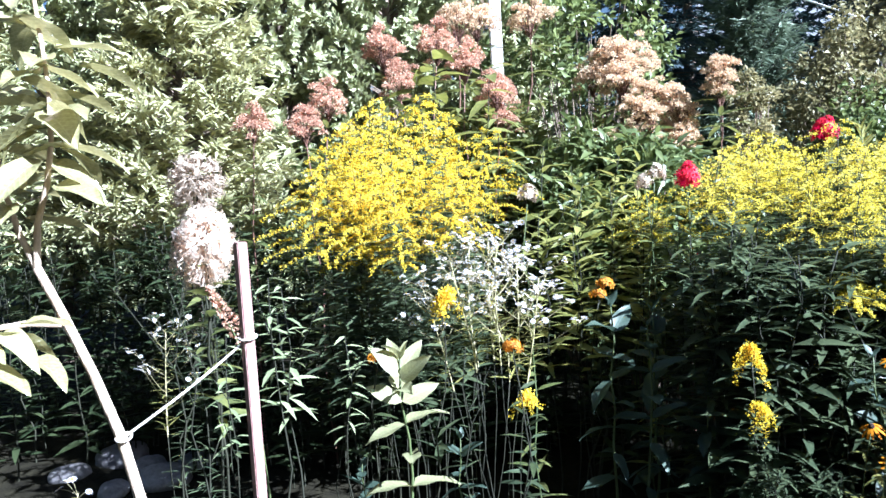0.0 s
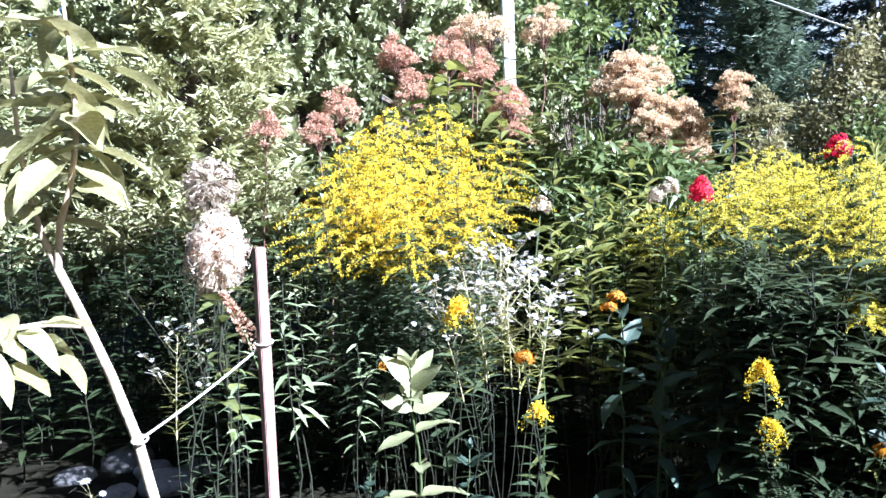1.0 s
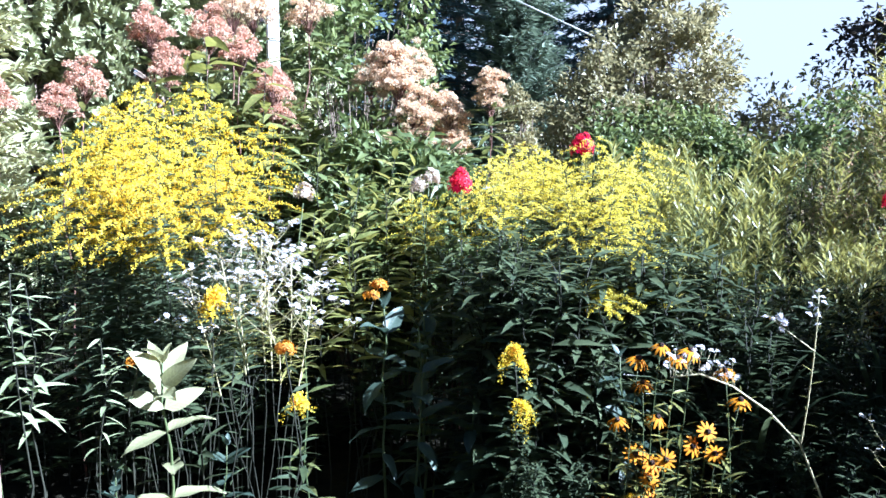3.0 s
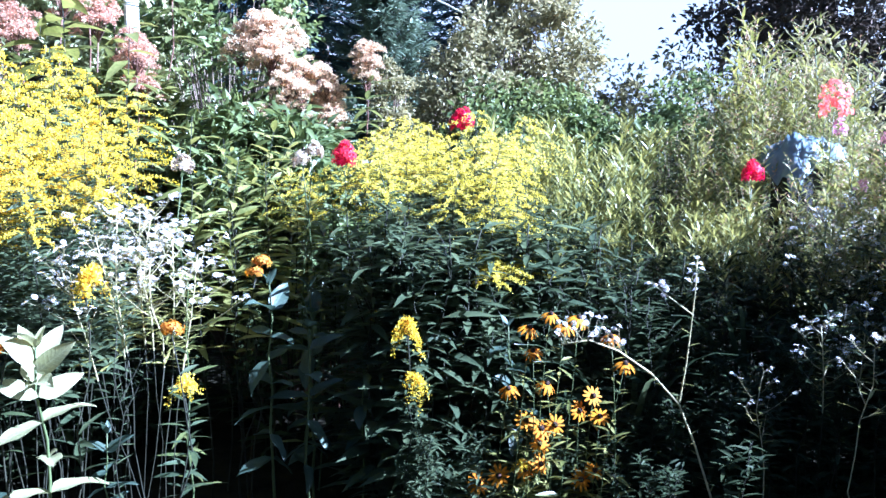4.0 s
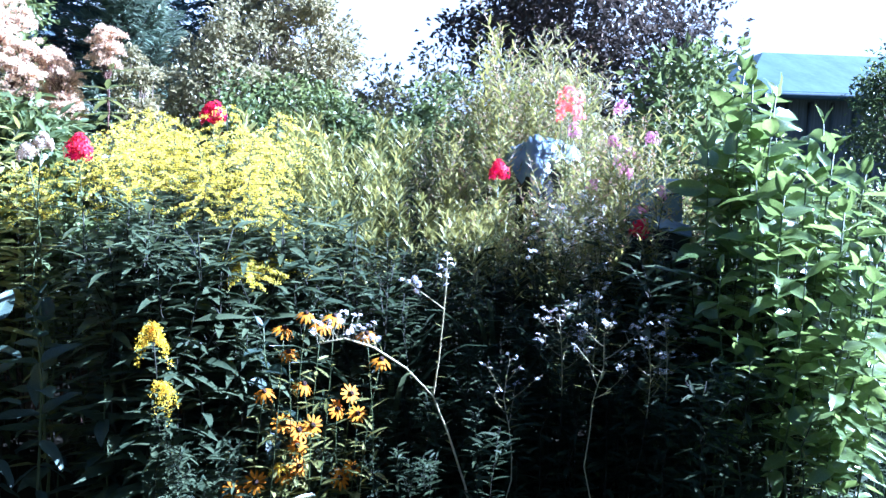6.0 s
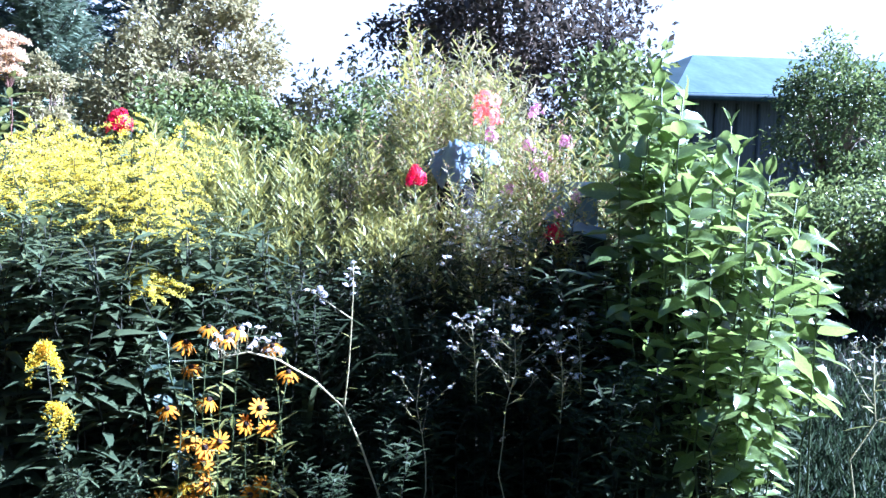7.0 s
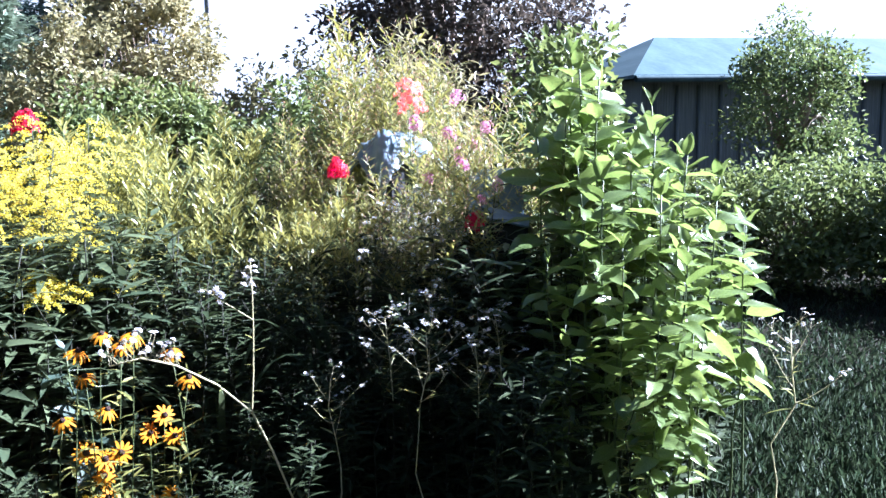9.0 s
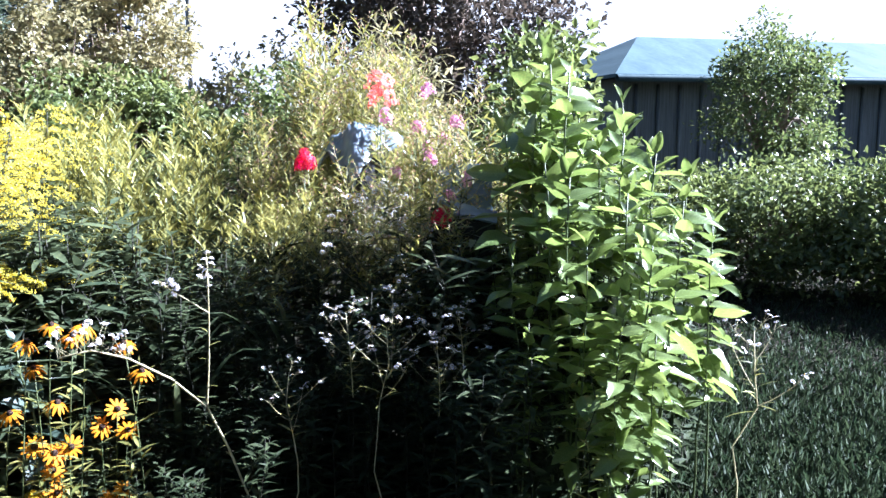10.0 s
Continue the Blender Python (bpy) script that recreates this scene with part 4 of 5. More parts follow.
            d = np.array((math.cos(a), math.sin(a), rng.uniform(-0.25, 0.15)))
            set_piece("leaf", metas[int(rng.integers(3))], ob, q + d * 0.02, d, np.array((0, 0, 1)) + rng.normal(0, 0.25, 3), rng.uniform(0.09, 0.125))
    return ob


young_tree()

stake = root("garden_stake", "weathered reddish wooden stake in the soil", "stake")
stake.location = (-0.372, 1.51, 0.0)
b = Buf().add(*box(0.023, 0.023, 1.39, 0.002))
b.v[0] = b.v[0] + np.array((0, 0, 0.695))
post_ob = part("post", b, M_STAKE, stake, smooth=False)
post_ob.rotation_euler = (0, 0, radians(40))


def cord():
    a, c = np.array((-0.545, 1.268, 1.062)), np.array((-0.375, 1.53, 1.185))
    q = np.linspace(0, 1, 12)[:, None]
    b = Buf().tube(a + (c - a) * q - UP * 0.006 * np.sin(q * math.pi), 0.0026, 0.0026, 6)
    w = np.linspace(0, 2 * math.pi, 17)
    ring = a + np.stack((0.014 * np.cos(w), 0.014 * np.sin(w), 0.004 * np.sin(w)), 1)
    b.tube(ring, 0.0026, 0.0026, 6)
    ring = np.array((-0.372, 1.51, 1.19)) + np.stack((0.019 * np.cos(w), 0.019 * np.sin(w), 0.003 * np.sin(w)), 1)
    return b.tube(ring, 0.0026, 0.0026, 6)


tagged(part("tie_cord", cord(), M_CORD), "pale cord tying the young tree to its stake", "cord")

# white post, far pole, overhead wire
p = root("garden_post", "white painted post behind the pink flowers", "post")
p.location = (0.305, 5.3, 0)
b = Buf().add(*box(0.08, 0.08, 3.6, 0.01)); b.v[0] = b.v[0] + np.array((0, 0, 1.8))
part("post", b, M_WHITE_PAINT, p, smooth=False)
p = root("utility_pole", "grey wooden pole against the sky", "pole")
p.location = (6.85, 11.15, 0)
part("pole", Buf().tube([(0, 0, 0), (0, 0, 3), (0, 0, 7.5)], 0.055, 0.045, 10), M_GREY_WOOD, p)


def wire():
    a, c = np.array((2.1, 6.15, 2.81)), np.array((2.62, 5.35, 2.34))
    q = np.linspace(0, 1, 10)[:, None]
    return Buf().tube(a + (c - a) * q, 0.007, 0.007, 6)


tagged(part("overhead_wire", wire(), M_WHITE_PAINT), "thin white wire stretched between the trees", "wire")

# ---- joe-pye weeds and hydrangeas ----
pink_joe = Kind([joe_pye(s, 2.0, M_PINK, "tall joe-pye weed with dusty pink flower heads", "pink joe-pye weeds", 0.092) for s in (101, 102, 103)], [2.0] * 3)
for x, y, z in ((-0.31, 4.39, 2.28), (-0.7, 4.14, 1.98), (-0.68, 4.05, 1.84), (-1.08, 4.15, 1.87), (-0.17, 4.41, 2.08), (0.26, 4.31, 1.98), (0.13, 4.51, 2.17), (-0.16, 4.61, 2.32), (0.33, 4.75, 2.0), (0.26, 4.6, 1.85)):
    pink_joe.put(x, y, z + 0.02)
tan_joe = Kind([joe_pye(s, 2.0, M_TAN, "tall joe-pye weed with faded tan-pink flower heads", "faded joe-pye weeds", 0.1) for s in (111, 112, 113)], [2.0] * 3)
for x, y, z in ((0.86, 4.65, 2.15), (0.99, 4.68, 2.19), (1.11, 4.65, 2.15), (0.80, 4.61, 2.06), (0.90, 4.54, 2.01), (1.01, 4.52, 2.01), (1.11, 4.50, 1.95), (1.21, 4.48, 1.90), (1.28, 4.46, 1.83), (1.03, 4.42, 1.86),
                (1.13, 4.40, 1.80), (1.23, 4.37, 1.74), (1.26, 4.31, 1.67), (1.09, 4.35, 1.71), (1.16, 4.31, 1.66), (0.84, 4.35, 1.68), (0.01, 4.81, 2.45), (0.42, 4.95, 2.5), (0.2, 5.0, 2.52)):
    tan_joe.put(x, y, z + 0.02)


def hydrangea(seed, h, r, tall, label, loose=0):
    """Woody stem, broad leaves, a full panicle of four-petalled florets."""
    rng = np.random.default_rng(seed)
    ob = root("hydrangea", label, "hydrangea", "hydrangeas")
    line = stem_line(h - tall * 0.6, rng.normal(0, 0.03, 2), rng)
    part("stem", Buf().tube(line, 0.006, 0.004, 5), M_STEM_SHADE, ob)
    b = Buf()
    leafy(b, line, 0.55, 0.95, 16, OVATE, 0.14, 0.11, rng, 0.25)
    part("foliage", b, M_JOE_LEAF, ob)
    f = Buf()
    k = 520 - 240 * loose
    d = unit(rng, k)
    c = line[-1] + UP * tall * 0.1 + d * np.array((r, r, tall * 0.55)) * rng.uniform(0.72, 1.05, (k, 1)) * (1 - 0.22 * d[:, 2:3])
    f.many(daisy(4, 0.75, 0.1, 0.03), c, np.cross(d, unit(rng, k)), d + rng.normal(0, 0.3, (k, 3)), rng.uniform(0.009, 0.016, k))
    f.many(NEEDLE, c - d * 0.05, d, unit(rng, k), 0.05)
    part("flower_head", f, M_FADED if loose else M_CREAM, ob)
    return ob


for x, y, h, w, m, k in ((0.3, 4.95, 1.98, 0.3, M_JOE_LEAF, 141), (0.72, 4.35, 1.72, 0.36, M_BUSH, 142), (1.1, 4.8, 1.75, 0.4, M_BUSH, 143), (-0.45, 4.6, 1.7, 0.5, M_JOE_LEAF, 144), (1.3, 4.25, 1.42, 0.35, M_BUSH, 145), (0.98, 4.2, 1.66, 0.3, M_BUSH, 146)):
    shrub("flowering_shrub", "leafy green shrub between the flower stems", x, y, h, w, m, k, 60, 60, 0.085, tip=OVATE, low=0.25, tuft=0.45)
lone_joe = Kind([joe_pye(119, 2.0, M_TAN, "slim joe-pye weed with one faded head", "faded joe-pye weeds", 0.07)], [2.0])
lone_joe.put(1.41, 4.38, 2.03)
lone_joe.put(1.4, 4.35, 1.94)

hyd = Kind([hydrangea(121 + s, 1.5, 0.105, 0.26, "hydrangea with a full creamy white panicle") for s in range(2)], [1.5] * 2)
for x, y, z in ((-0.81, 2.56, 1.46), (-0.79, 2.64, 1.42)):
    hyd.put(x, y, z)
hyd2 = Kind([hydrangea(131 + s, 1.6, 0.12, 0.2, "hydrangea with a loose faded pinkish panicle", 1) for s in range(2)], [1.6] * 2)
for x, y, z in ((-1.0, 3.23, 1.66), (-1.06, 3.3, 1.57)):
    hyd2.put(x, y, z)

# ---- goldenrods ----
gold = Kind([goldenrod(s, 1.65, M_GOLD_LEAF, M_YELLOW, 1.1, "tall goldenrod with arching bright yellow plumes", "goldenrod clump", 0.95, 0.5, 0.79, 0.45, 90, 0.62) for s in (201, 202, 203, 204)], [1.65] * 4)
tops = ((-0.52, 3.26, 1.7), (-0.44, 3.37, 1.73), (-0.34, 3.38, 1.8), (-0.22, 3.4, 1.83), (-0.1, 3.41, 1.84), (0.02, 3.41, 1.79), (0.16, 3.31, 1.73), (0.23, 3.31, 1.67),
        (-0.58, 3.14, 1.62), (-0.4, 3.07, 1.63), (-0.27, 3.09, 1.67), (-0.14, 3.11, 1.68), (0.0, 3.11, 1.64), (0.13, 3.11, 1.61), (-0.51, 2.95, 1.48), (-0.42, 2.97, 1.48),
        (-0.31, 2.99, 1.53), (-0.17, 2.9, 1.55), (-0.07, 2.91, 1.52), (0.04, 3.01, 1.56), (-0.47, 2.86, 1.4), (-0.37, 2.88, 1.39), (-0.21, 2.8, 1.43), (-0.09, 2.81, 1.42), (0.21, 3.11, 1.46))
for x, y, z in tops:
    gold.put(0.74 * (x + 0.16) - 0.18, y, z + (0.05 if z > 1.5 else 0.1))
gold2 = Kind([goldenrod(s, 1.5, M_GOLD_LEAF, M_YELLOW_GREEN, 1.15, "goldenrod with flat layered yellow plumes", "layered goldenrods", 1.0, 1.0, 0.84, 0.4, 100, 0.5) for s in (211, 212, 213, 214)], [1.5] * 4)
tops = ((1.2, 3.36, 1.57), (1.35, 3.42, 1.58), (1.46, 3.38, 1.55), (1.6, 3.21, 1.6), (1.72, 3.15, 1.57), (1.1, 3.29, 1.49), (1.22, 3.25, 1.49), (1.35, 3.21, 1.48), (1.48, 3.16, 1.48), (1.56, 3.01, 1.49), (1.68, 2.95, 1.46),
        (0.91, 3.44, 1.34), (1.01, 3.42, 1.35), (1.09, 3.08, 1.4), (1.36, 2.99, 1.37), (1.44, 2.84, 1.36), (1.59, 2.77, 1.3))
for x, y, z in tops:
    gold2.put(x, y, z + 0.06)
for x, y, z in tops[:6:2]:
    gold2.put(x + RNG.normal(0, 0.07), y + RNG.uniform(0, 0.15), z - RNG.uniform(-0.02, 0.08))
gold3 = Kind([goldenrod_sprig(221 + s, 0.8, "low goldenrod with a small drooping yellow plume", "small goldenrods", 0.125) for s in range(3)], [0.8] * 3)
for x, y, z in ((1.02, 2.6, 0.88), (1.06, 2.53, 0.68), (1.36, 2.4, 0.38)):
    gold3.put(x, y, z)
small_gold = Kind([goldenrod_sprig(226 + k, 0.8, "slim goldenrod tipped with a little yellow tuft", "small goldenrods", 0.07) for k in range(2)], [0.8] * 2)
for x, y, z in ((0.235, 2.51, 0.78), (-0.045, 2.63, 1.13)):
    small_gold.put(x, y, z)
gold4 = Kind([goldenrod(231 + k, 1.1, M_GOLD_LEAF, M_YELLOW_GREEN, 0.75, "goldenrod with a thin level yellow spray", "small goldenrods", 1.0, 1.0, 0.93, 0.4, 60, 0.9) for k in range(3)], [1.1] * 3)
for x, y, z in ((1.38, 2.75, 1.06), (1.46, 2.74, 1.09), (1.53, 2.76, 1.06)):
    gold4.put(x, y, z)

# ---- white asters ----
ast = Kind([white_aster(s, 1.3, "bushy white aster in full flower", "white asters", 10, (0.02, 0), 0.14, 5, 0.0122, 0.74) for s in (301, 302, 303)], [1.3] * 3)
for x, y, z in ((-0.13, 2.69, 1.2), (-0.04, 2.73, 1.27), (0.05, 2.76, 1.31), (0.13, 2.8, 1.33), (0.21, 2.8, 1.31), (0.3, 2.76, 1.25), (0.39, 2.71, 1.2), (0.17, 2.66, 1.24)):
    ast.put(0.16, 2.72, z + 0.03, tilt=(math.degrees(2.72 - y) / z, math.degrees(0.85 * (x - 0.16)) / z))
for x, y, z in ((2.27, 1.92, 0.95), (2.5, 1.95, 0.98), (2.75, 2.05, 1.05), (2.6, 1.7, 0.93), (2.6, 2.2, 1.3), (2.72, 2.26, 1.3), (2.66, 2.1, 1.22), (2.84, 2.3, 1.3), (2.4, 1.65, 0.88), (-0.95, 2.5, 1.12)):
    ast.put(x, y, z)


def leaning_aster():
    """A bare stalk bent over by its flowering end, with an upright shoot beside it."""
    rng = np.random.default_rng(8)
    ob = root("leaning_aster", "leaning aster stalk with white flowers and one upright shoot", "aster")
    ob.location = (2.0, 2.05, 0)
    o = np.array((2.0, 2.05, 0))
    bent = np.array([(2.0, 2.05, 0), (1.95, 2.07, 0.25), (1.89, 2.10, 0.45), (1.83, 2.12, 0.6), (1.71, 2.12, 0.72), (1.58, 2.13, 0.81), (1.48, 2.15, 0.85), (1.39, 2.17, 0.84)]) - o
    shoot = np.array([(1.83, 2.12, 0.6), (1.82, 2.08, 0.75), (1.81, 2.05, 0.9), (1.795, 2.02, 1.02), (1.786, 2.007, 1.11)]) - o
    twig = np.array([(1.8, 2.03, 0.93), (1.75, 2.05, 0.97), (1.70, 2.07, 1.01), (1.67, 2.09, 1.04)]) - o
    s, b, f = Buf(), Buf(), Buf()
    part("stem", Buf().tube(bent, 0.0046, 0.0026, 6), M_PALE_STEM, ob)
    leafy(b, bent, 0.1, 0.9, 26, NARROW, 0.06, 0.03, rng, 0.4)
    part("side_shoot", Buf().tube(shoot, 0.0032, 0.0018, 5), M_PALE_STEM, ob)
    part("side_shoot", Buf().tube(twig, 0.0022, 0.0014, 5), M_PALE_STEM, ob)
    leafy(b, shoot, 0.05, 0.9, 12, NARROW, 0.045, 0.022, rng, 0.4)
    puff = dome(0.8, 0.75, 2, 7)
    for line, t0, k, w in ((bent, 0.7, 26, 0.055), (shoot, 0.74, 11, 0.026), (twig, 0.45, 9, 0.026)):
        for j in range(k):
            c = along_line(line, t0 + (1 - t0) * j / (k - 1))
            e = c + unit(rng, 1)[0] * w * np.array((1, 1, 0.5)) + UP * w * (rng.uniform(0.5, 1.4) if line is bent else 0.3)
            s.tube(np.array((c, (c + e) / 2 + UP * 0.004, e)), 0.0011, 0.0008, 3)
            up = UP + rng.normal(0, 0.5, 3)
            side = np.cross(up, (0.3, 0.9, 0.1))
            sz = rng.uniform(0.0085, 0.0125)
            f.many(DAISY, [e], [side], [up], [sz * 1.15])
            f.many(puff, [e], [side], [up], [sz * 0.75])
            f.many(DISC, [e + up / np.linalg.norm(up) * sz * 0.4], [side], [up], [sz * 0.8], 1)
    tagged(part("twig", s, M_TWIG, ob), kind="stuff")
    part("foliage", b, M_ASTER_LEAF, ob)
    tagged(part("flower_spray", f, [M_WHITE_PETAL, M_DISC], ob), kind="stuff")


leaning_aster()
tall_ast = Kind([white_aster(s, 0.95, "thin pale aster stalk with a few white flowers", "thin asters", 6, (0.03, 0.02), 0.13, 4, 0.0095, 0.72) for s in (331, 332)], [0.95] * 2)
for x, y, z in ((2.24, 1.75, 0.92), (2.96, 0.84, 0.94), (2.05, 1.95, 0.75), (-0.66, 1.34, 0.95)):
    tall_ast.put(x, y, z)

# ---- black-eyed susans ----
RUD_AT = [(1.38, 2.38, 0.52), (1.43, 2.36, 0.49), (1.48, 2.35, 0.5), (1.42, 2.35, 0.44), (1.63, 2.34, 0.59), (1.58, 2.35, 0.54), (1.66, 2.34, 0.51), (1.38, 2.38, 0.34), (1.43, 2.36, 0.36), (1.22, 2.43, 0.3), (1.29, 2.41, 0.32), (1.58, 2.33, 0.29), (1.63, 2.32, 0.32), (1.37, 2.35, 0.86), (1.38, 2.34, 0.78), (1.43, 2.31, 0.91), (1.51, 2.26, 0.9), (1.6, 2.2, 0.84), (1.64, 2.17, 0.75), (1.45, 2.36, 0.65), (1.33, 2.42, 0.63), (1.5, 2.33, 0.86)]
for i, (x, y, z) in enumerate(RUD_AT):
    rudbeckia(400 + i, (x, y, z), (0.3 * math.sin(i * 2.1), -0.35, 0.95) if z > 0.62 else (0.25 * math.sin(i * 1.7) - 0.05, -0.85 + 0.2 * math.cos(i), 0.62 + 0.25 * math.sin(i * 2.3)))

# ---- milkweeds ----
mk = milkweed(503, 0.97, "grey-green milkweed with broad pale leaves", "milkweeds", M_MILK_LEAF_GREY, 7, 0.145, 0.3, 0.004)
mk.location = (-0.15, 2.42, 0)
for a, rise, z, sz in ((0.3, 1.3, 0.88, 0.12), (2.0, 1.1, 0.87, 0.13), (4.2, 0.9, 0.87, 0.13), (5.6, 0.7, 0.85, 0.14), (3.2, 0.55, 0.78, 0.13), (0.1, 0.5, 0.78, 0.13)):
    set_piece("leaf", MILK_LEAVES[M_MILK_LEAF_GREY][int(a) % 3], mk, (0, 0, z), (math.cos(a), 0.6 * math.sin(a), rise), (0.3, -0.8, 0.6), sz)
mks = Kind([milkweed(510 + s, 1.5, "tall sunlit milkweed with broad bright green leaves", "milkweed stand", M_MILK_LEAF, 12, 0.165, 0.4) for s in range(5)], [1.5] * 5)
for x, y, z in ((3.26, 1.37, 1.56), (3.23, 1.22, 1.48), (2.88, 1.4, 1.45), (2.85, 1.27, 1.4), (2.92, 1.16, 1.35), (2.78, 1.0, 1.2), (2.91, 0.97, 1.08), (2.71, 1.13, 1.18), (2.69, 0.96, 0.97), (2.71, 0.9, 0.82), (3.18, 1.11, 1.32), (3.45, 1.2, 1.38), (3.1, 1.45, 1.5),
                (2.8, 1.5, 1.1), (2.75, 1.25, 1.0), (3.0, 1.05, 1.15), (2.85, 0.9, 0.9), (2.72, 0.98, 0.7), (2.82, 1.02, 0.8), (3.05, 1.3, 1.25), (2.7, 1.4, 0.9)):
    mks.put(x - 0.05, y + 0.05 + 0.22 * max(0.0, 1.5 - y), z, tilt=(RNG.uniform(-2, 4), RNG.uniform(-2, 4)))
for x, y, q in inside(20, 2.95, 3.6, 1.2, 1.9, 23):
    if x - 0.5 < 1.22 * (y + 0.25):
        continue
    lane = abs(y - (1.5 - 0.554 * (x - 2.9))) < 0.2
    mks.put(x, y, 1.2 if lane else 1.42 + 0.3 * (y - 1.3) + 0.12 * q, tilt=(RNG.uniform(-3, 3), RNG.uniform(-3, 3)))
bare_milk = Kind([milkweed(520 + s, 1.6, "tall milkweed, leafy above a bare lower stem", "milkweed stand", M_MILK_LEAF, 8, 0.155, 0.68) for s in range(3)], [1.6] * 3)
for x, y, z in ((3.2, 1.85, 1.9), (3.24, 1.77, 1.84), (3.1, 1.64, 1.78), (3.39, 1.55, 1.68), (3.3, 1.7, 1.62), (3.22, 1.74, 1.74)):
    bare_milk.put(x, y, z, tilt=(RNG.uniform(-2, 2), RNG.uniform(-2, 2)))
# shade on these milkweeds is put into their leaf colour
shade_milk = Kind([milkweed(530 + s, 0.95, "milkweed with grey-green leaves coloured darker as if in shade", "shaded milkweeds", M_MILK_SHADE, 8, 0.14, 0.3) for s in range(2)], [0.95] * 2)
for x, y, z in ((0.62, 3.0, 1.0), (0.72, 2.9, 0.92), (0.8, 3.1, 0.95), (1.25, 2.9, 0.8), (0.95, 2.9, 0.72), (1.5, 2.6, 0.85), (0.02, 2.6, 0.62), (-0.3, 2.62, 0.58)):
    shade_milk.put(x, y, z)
lance_shoot = Kind([leafy_stem(541 + s, 1.4, M_SUN_LANCE, "olive-green shoot with long lance-shaped leaves toned as sunlit", "lance-leaved shoots", LANCE, 26, 0.2, 0.45, 1, "wild_plant", "wild plant", 0, 0.5) for s in range(3)], [1.4] * 3)
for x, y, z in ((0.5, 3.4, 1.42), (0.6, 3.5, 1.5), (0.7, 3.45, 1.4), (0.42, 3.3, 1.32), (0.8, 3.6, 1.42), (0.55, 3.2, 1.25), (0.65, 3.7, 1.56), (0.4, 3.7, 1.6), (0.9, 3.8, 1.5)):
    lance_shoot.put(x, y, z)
tall_lance = Kind([leafy_stem(546 + s, 2.0, M_SUN_LANCE, "tall shoot with big yellowish drooping leaves", "lance-leaved shoots", OVATE, 16, 0.24, 0.1, 0, "wild_plant", "wild plant", 0, 0.7) for s in range(2)], [2.0] * 2)
for x, y, z in ((-0.06, 3.95, 2.1), (0.08, 4.05, 2.02), (-0.15, 4.1, 2.0)):
    tall_lance.put(x, y, z)

# ---- reds, corals, pinks, oranges ----
reds = Kind([phlox(601 + s, 1.4, M_RED, "red phlox with a dense rounded flower head", "red phloxes", 0.048, 0.11, 64) for s in range(2)], [1.4] * 2)
for x, y, z in ((0.99, 3.22, 1.495), (1.68, 3.55, 1.66), (2.66, 2.72, 1.42), (2.83, 2.01, 1.2)):
    reds.put(x, y, z)
corals = Kind([phlox(611 + s, 1.75, M_CORAL, "coral-red phlox above the asters", "coral phloxes", 0.075, 0.15, 44, 0.015) for s in range(2)], [1.75] * 2)
for x, y, z in ((3.0, 2.66, 1.78), (3.06, 2.66, 1.72)):
    corals.put(x, y, z)
lilacs = Kind([phlox(621 + s, 1.6, M_LILAC, "lilac-pink phlox in bloom", "pink phloxes", 0.034, 0.09, 13) for s in range(3)], [1.6] * 3)
for x, y, z in ((3.04, 2.3, 1.71), (3.03, 2.58, 1.6), (3.03, 2.16, 1.57), (2.89, 2.17, 1.42), (2.99, 2.06, 1.33), (2.8, 2.25, 1.36), (3.2, 2.4, 1.5), (3.08, 2.34, 1.45), (2.93, 2.28, 1.55), (2.97, 2.13, 1.26)):
    lilacs.put(x, y, z)
# marigold foliage takes the darkened leaf and stem tones in place of shade
orang = Kind([phlox(631 + s, 0.95, M_ORANGE, "rusty orange flower head, its leaves coloured dark for shade", "orange flowers", 0.034, 0.034, 34, 0.014, "marigold", M_SHADE_LEAF, 9) for s in range(2)], [0.95] * 2)
for x, y, z in ((-0.25, 2.4, 0.94), (0.28, 2.41, 0.96), (0.56, 3.19, 1.04), (0.52, 3.2, 1.0)):
    orang.put(x, y, z)
pale = Kind([phlox(641, 1.4, M_FADED, "pale pinkish phlox fading in the shade", "pale phloxes", 0.042, 0.08, 20)], [1.4])
for x, y, z in ((0.86, 3.25, 1.5), (0.83, 3.3, 1.46), (0.3, 3.0, 1.45)):
    pale.put(x, y, z)

# ---- buddleia beside the stake ----
budd = Kind([leafy_stem(701 + s, 1.2, M_BUD_LEAF, "buddleia shoot with pale lance-shaped leaves", "buddleia shoots", LANCE, 22, 0.095, 0.05, 2, "buddleia", "shrub", 0, 0.7, 0.008) for s in range(3)], [1.2] * 3)
for x, y, z in ((-0.45, 2.04, 1.25), (-0.425, 2.06, 1.22), (-0.58, 2.03, 1.1), (-0.3, 2.28, 1.03)):
    budd.put(x, y, z)


def spike():
    rng = np.random.default_rng(9)
    ob = root("buddleia_spike", "fading pinkish buddleia flower spike on a bent stem", "flower")
    ob.location = (-0.5, 2.08, 0)
    line = np.array([(0, 0, 0), (-0.01, 0, 0.6), (-0.03, 0, 0.95), (-0.07, -0.02, 1.1), (-0.13, -0.03, 1.22)])
    part("stem", Buf().tube(line, 0.004, 0.002, 4), M_STEM, ob)
    f = Buf()
    k = 260
    t = rng.uniform(0, 1, k)
    c = np.array((-0.05, -0.02, 1.09)) + (np.array((-0.075, -0.02, 0.14)) * t[:, None])
    d = unit(rng, k)
    f.many(FLORET, c + d * (0.018 * (1.1 - t))[:, None], d, unit(rng, k), 0.012)
    part("flower_head", f, M_PINK, ob)


spike()


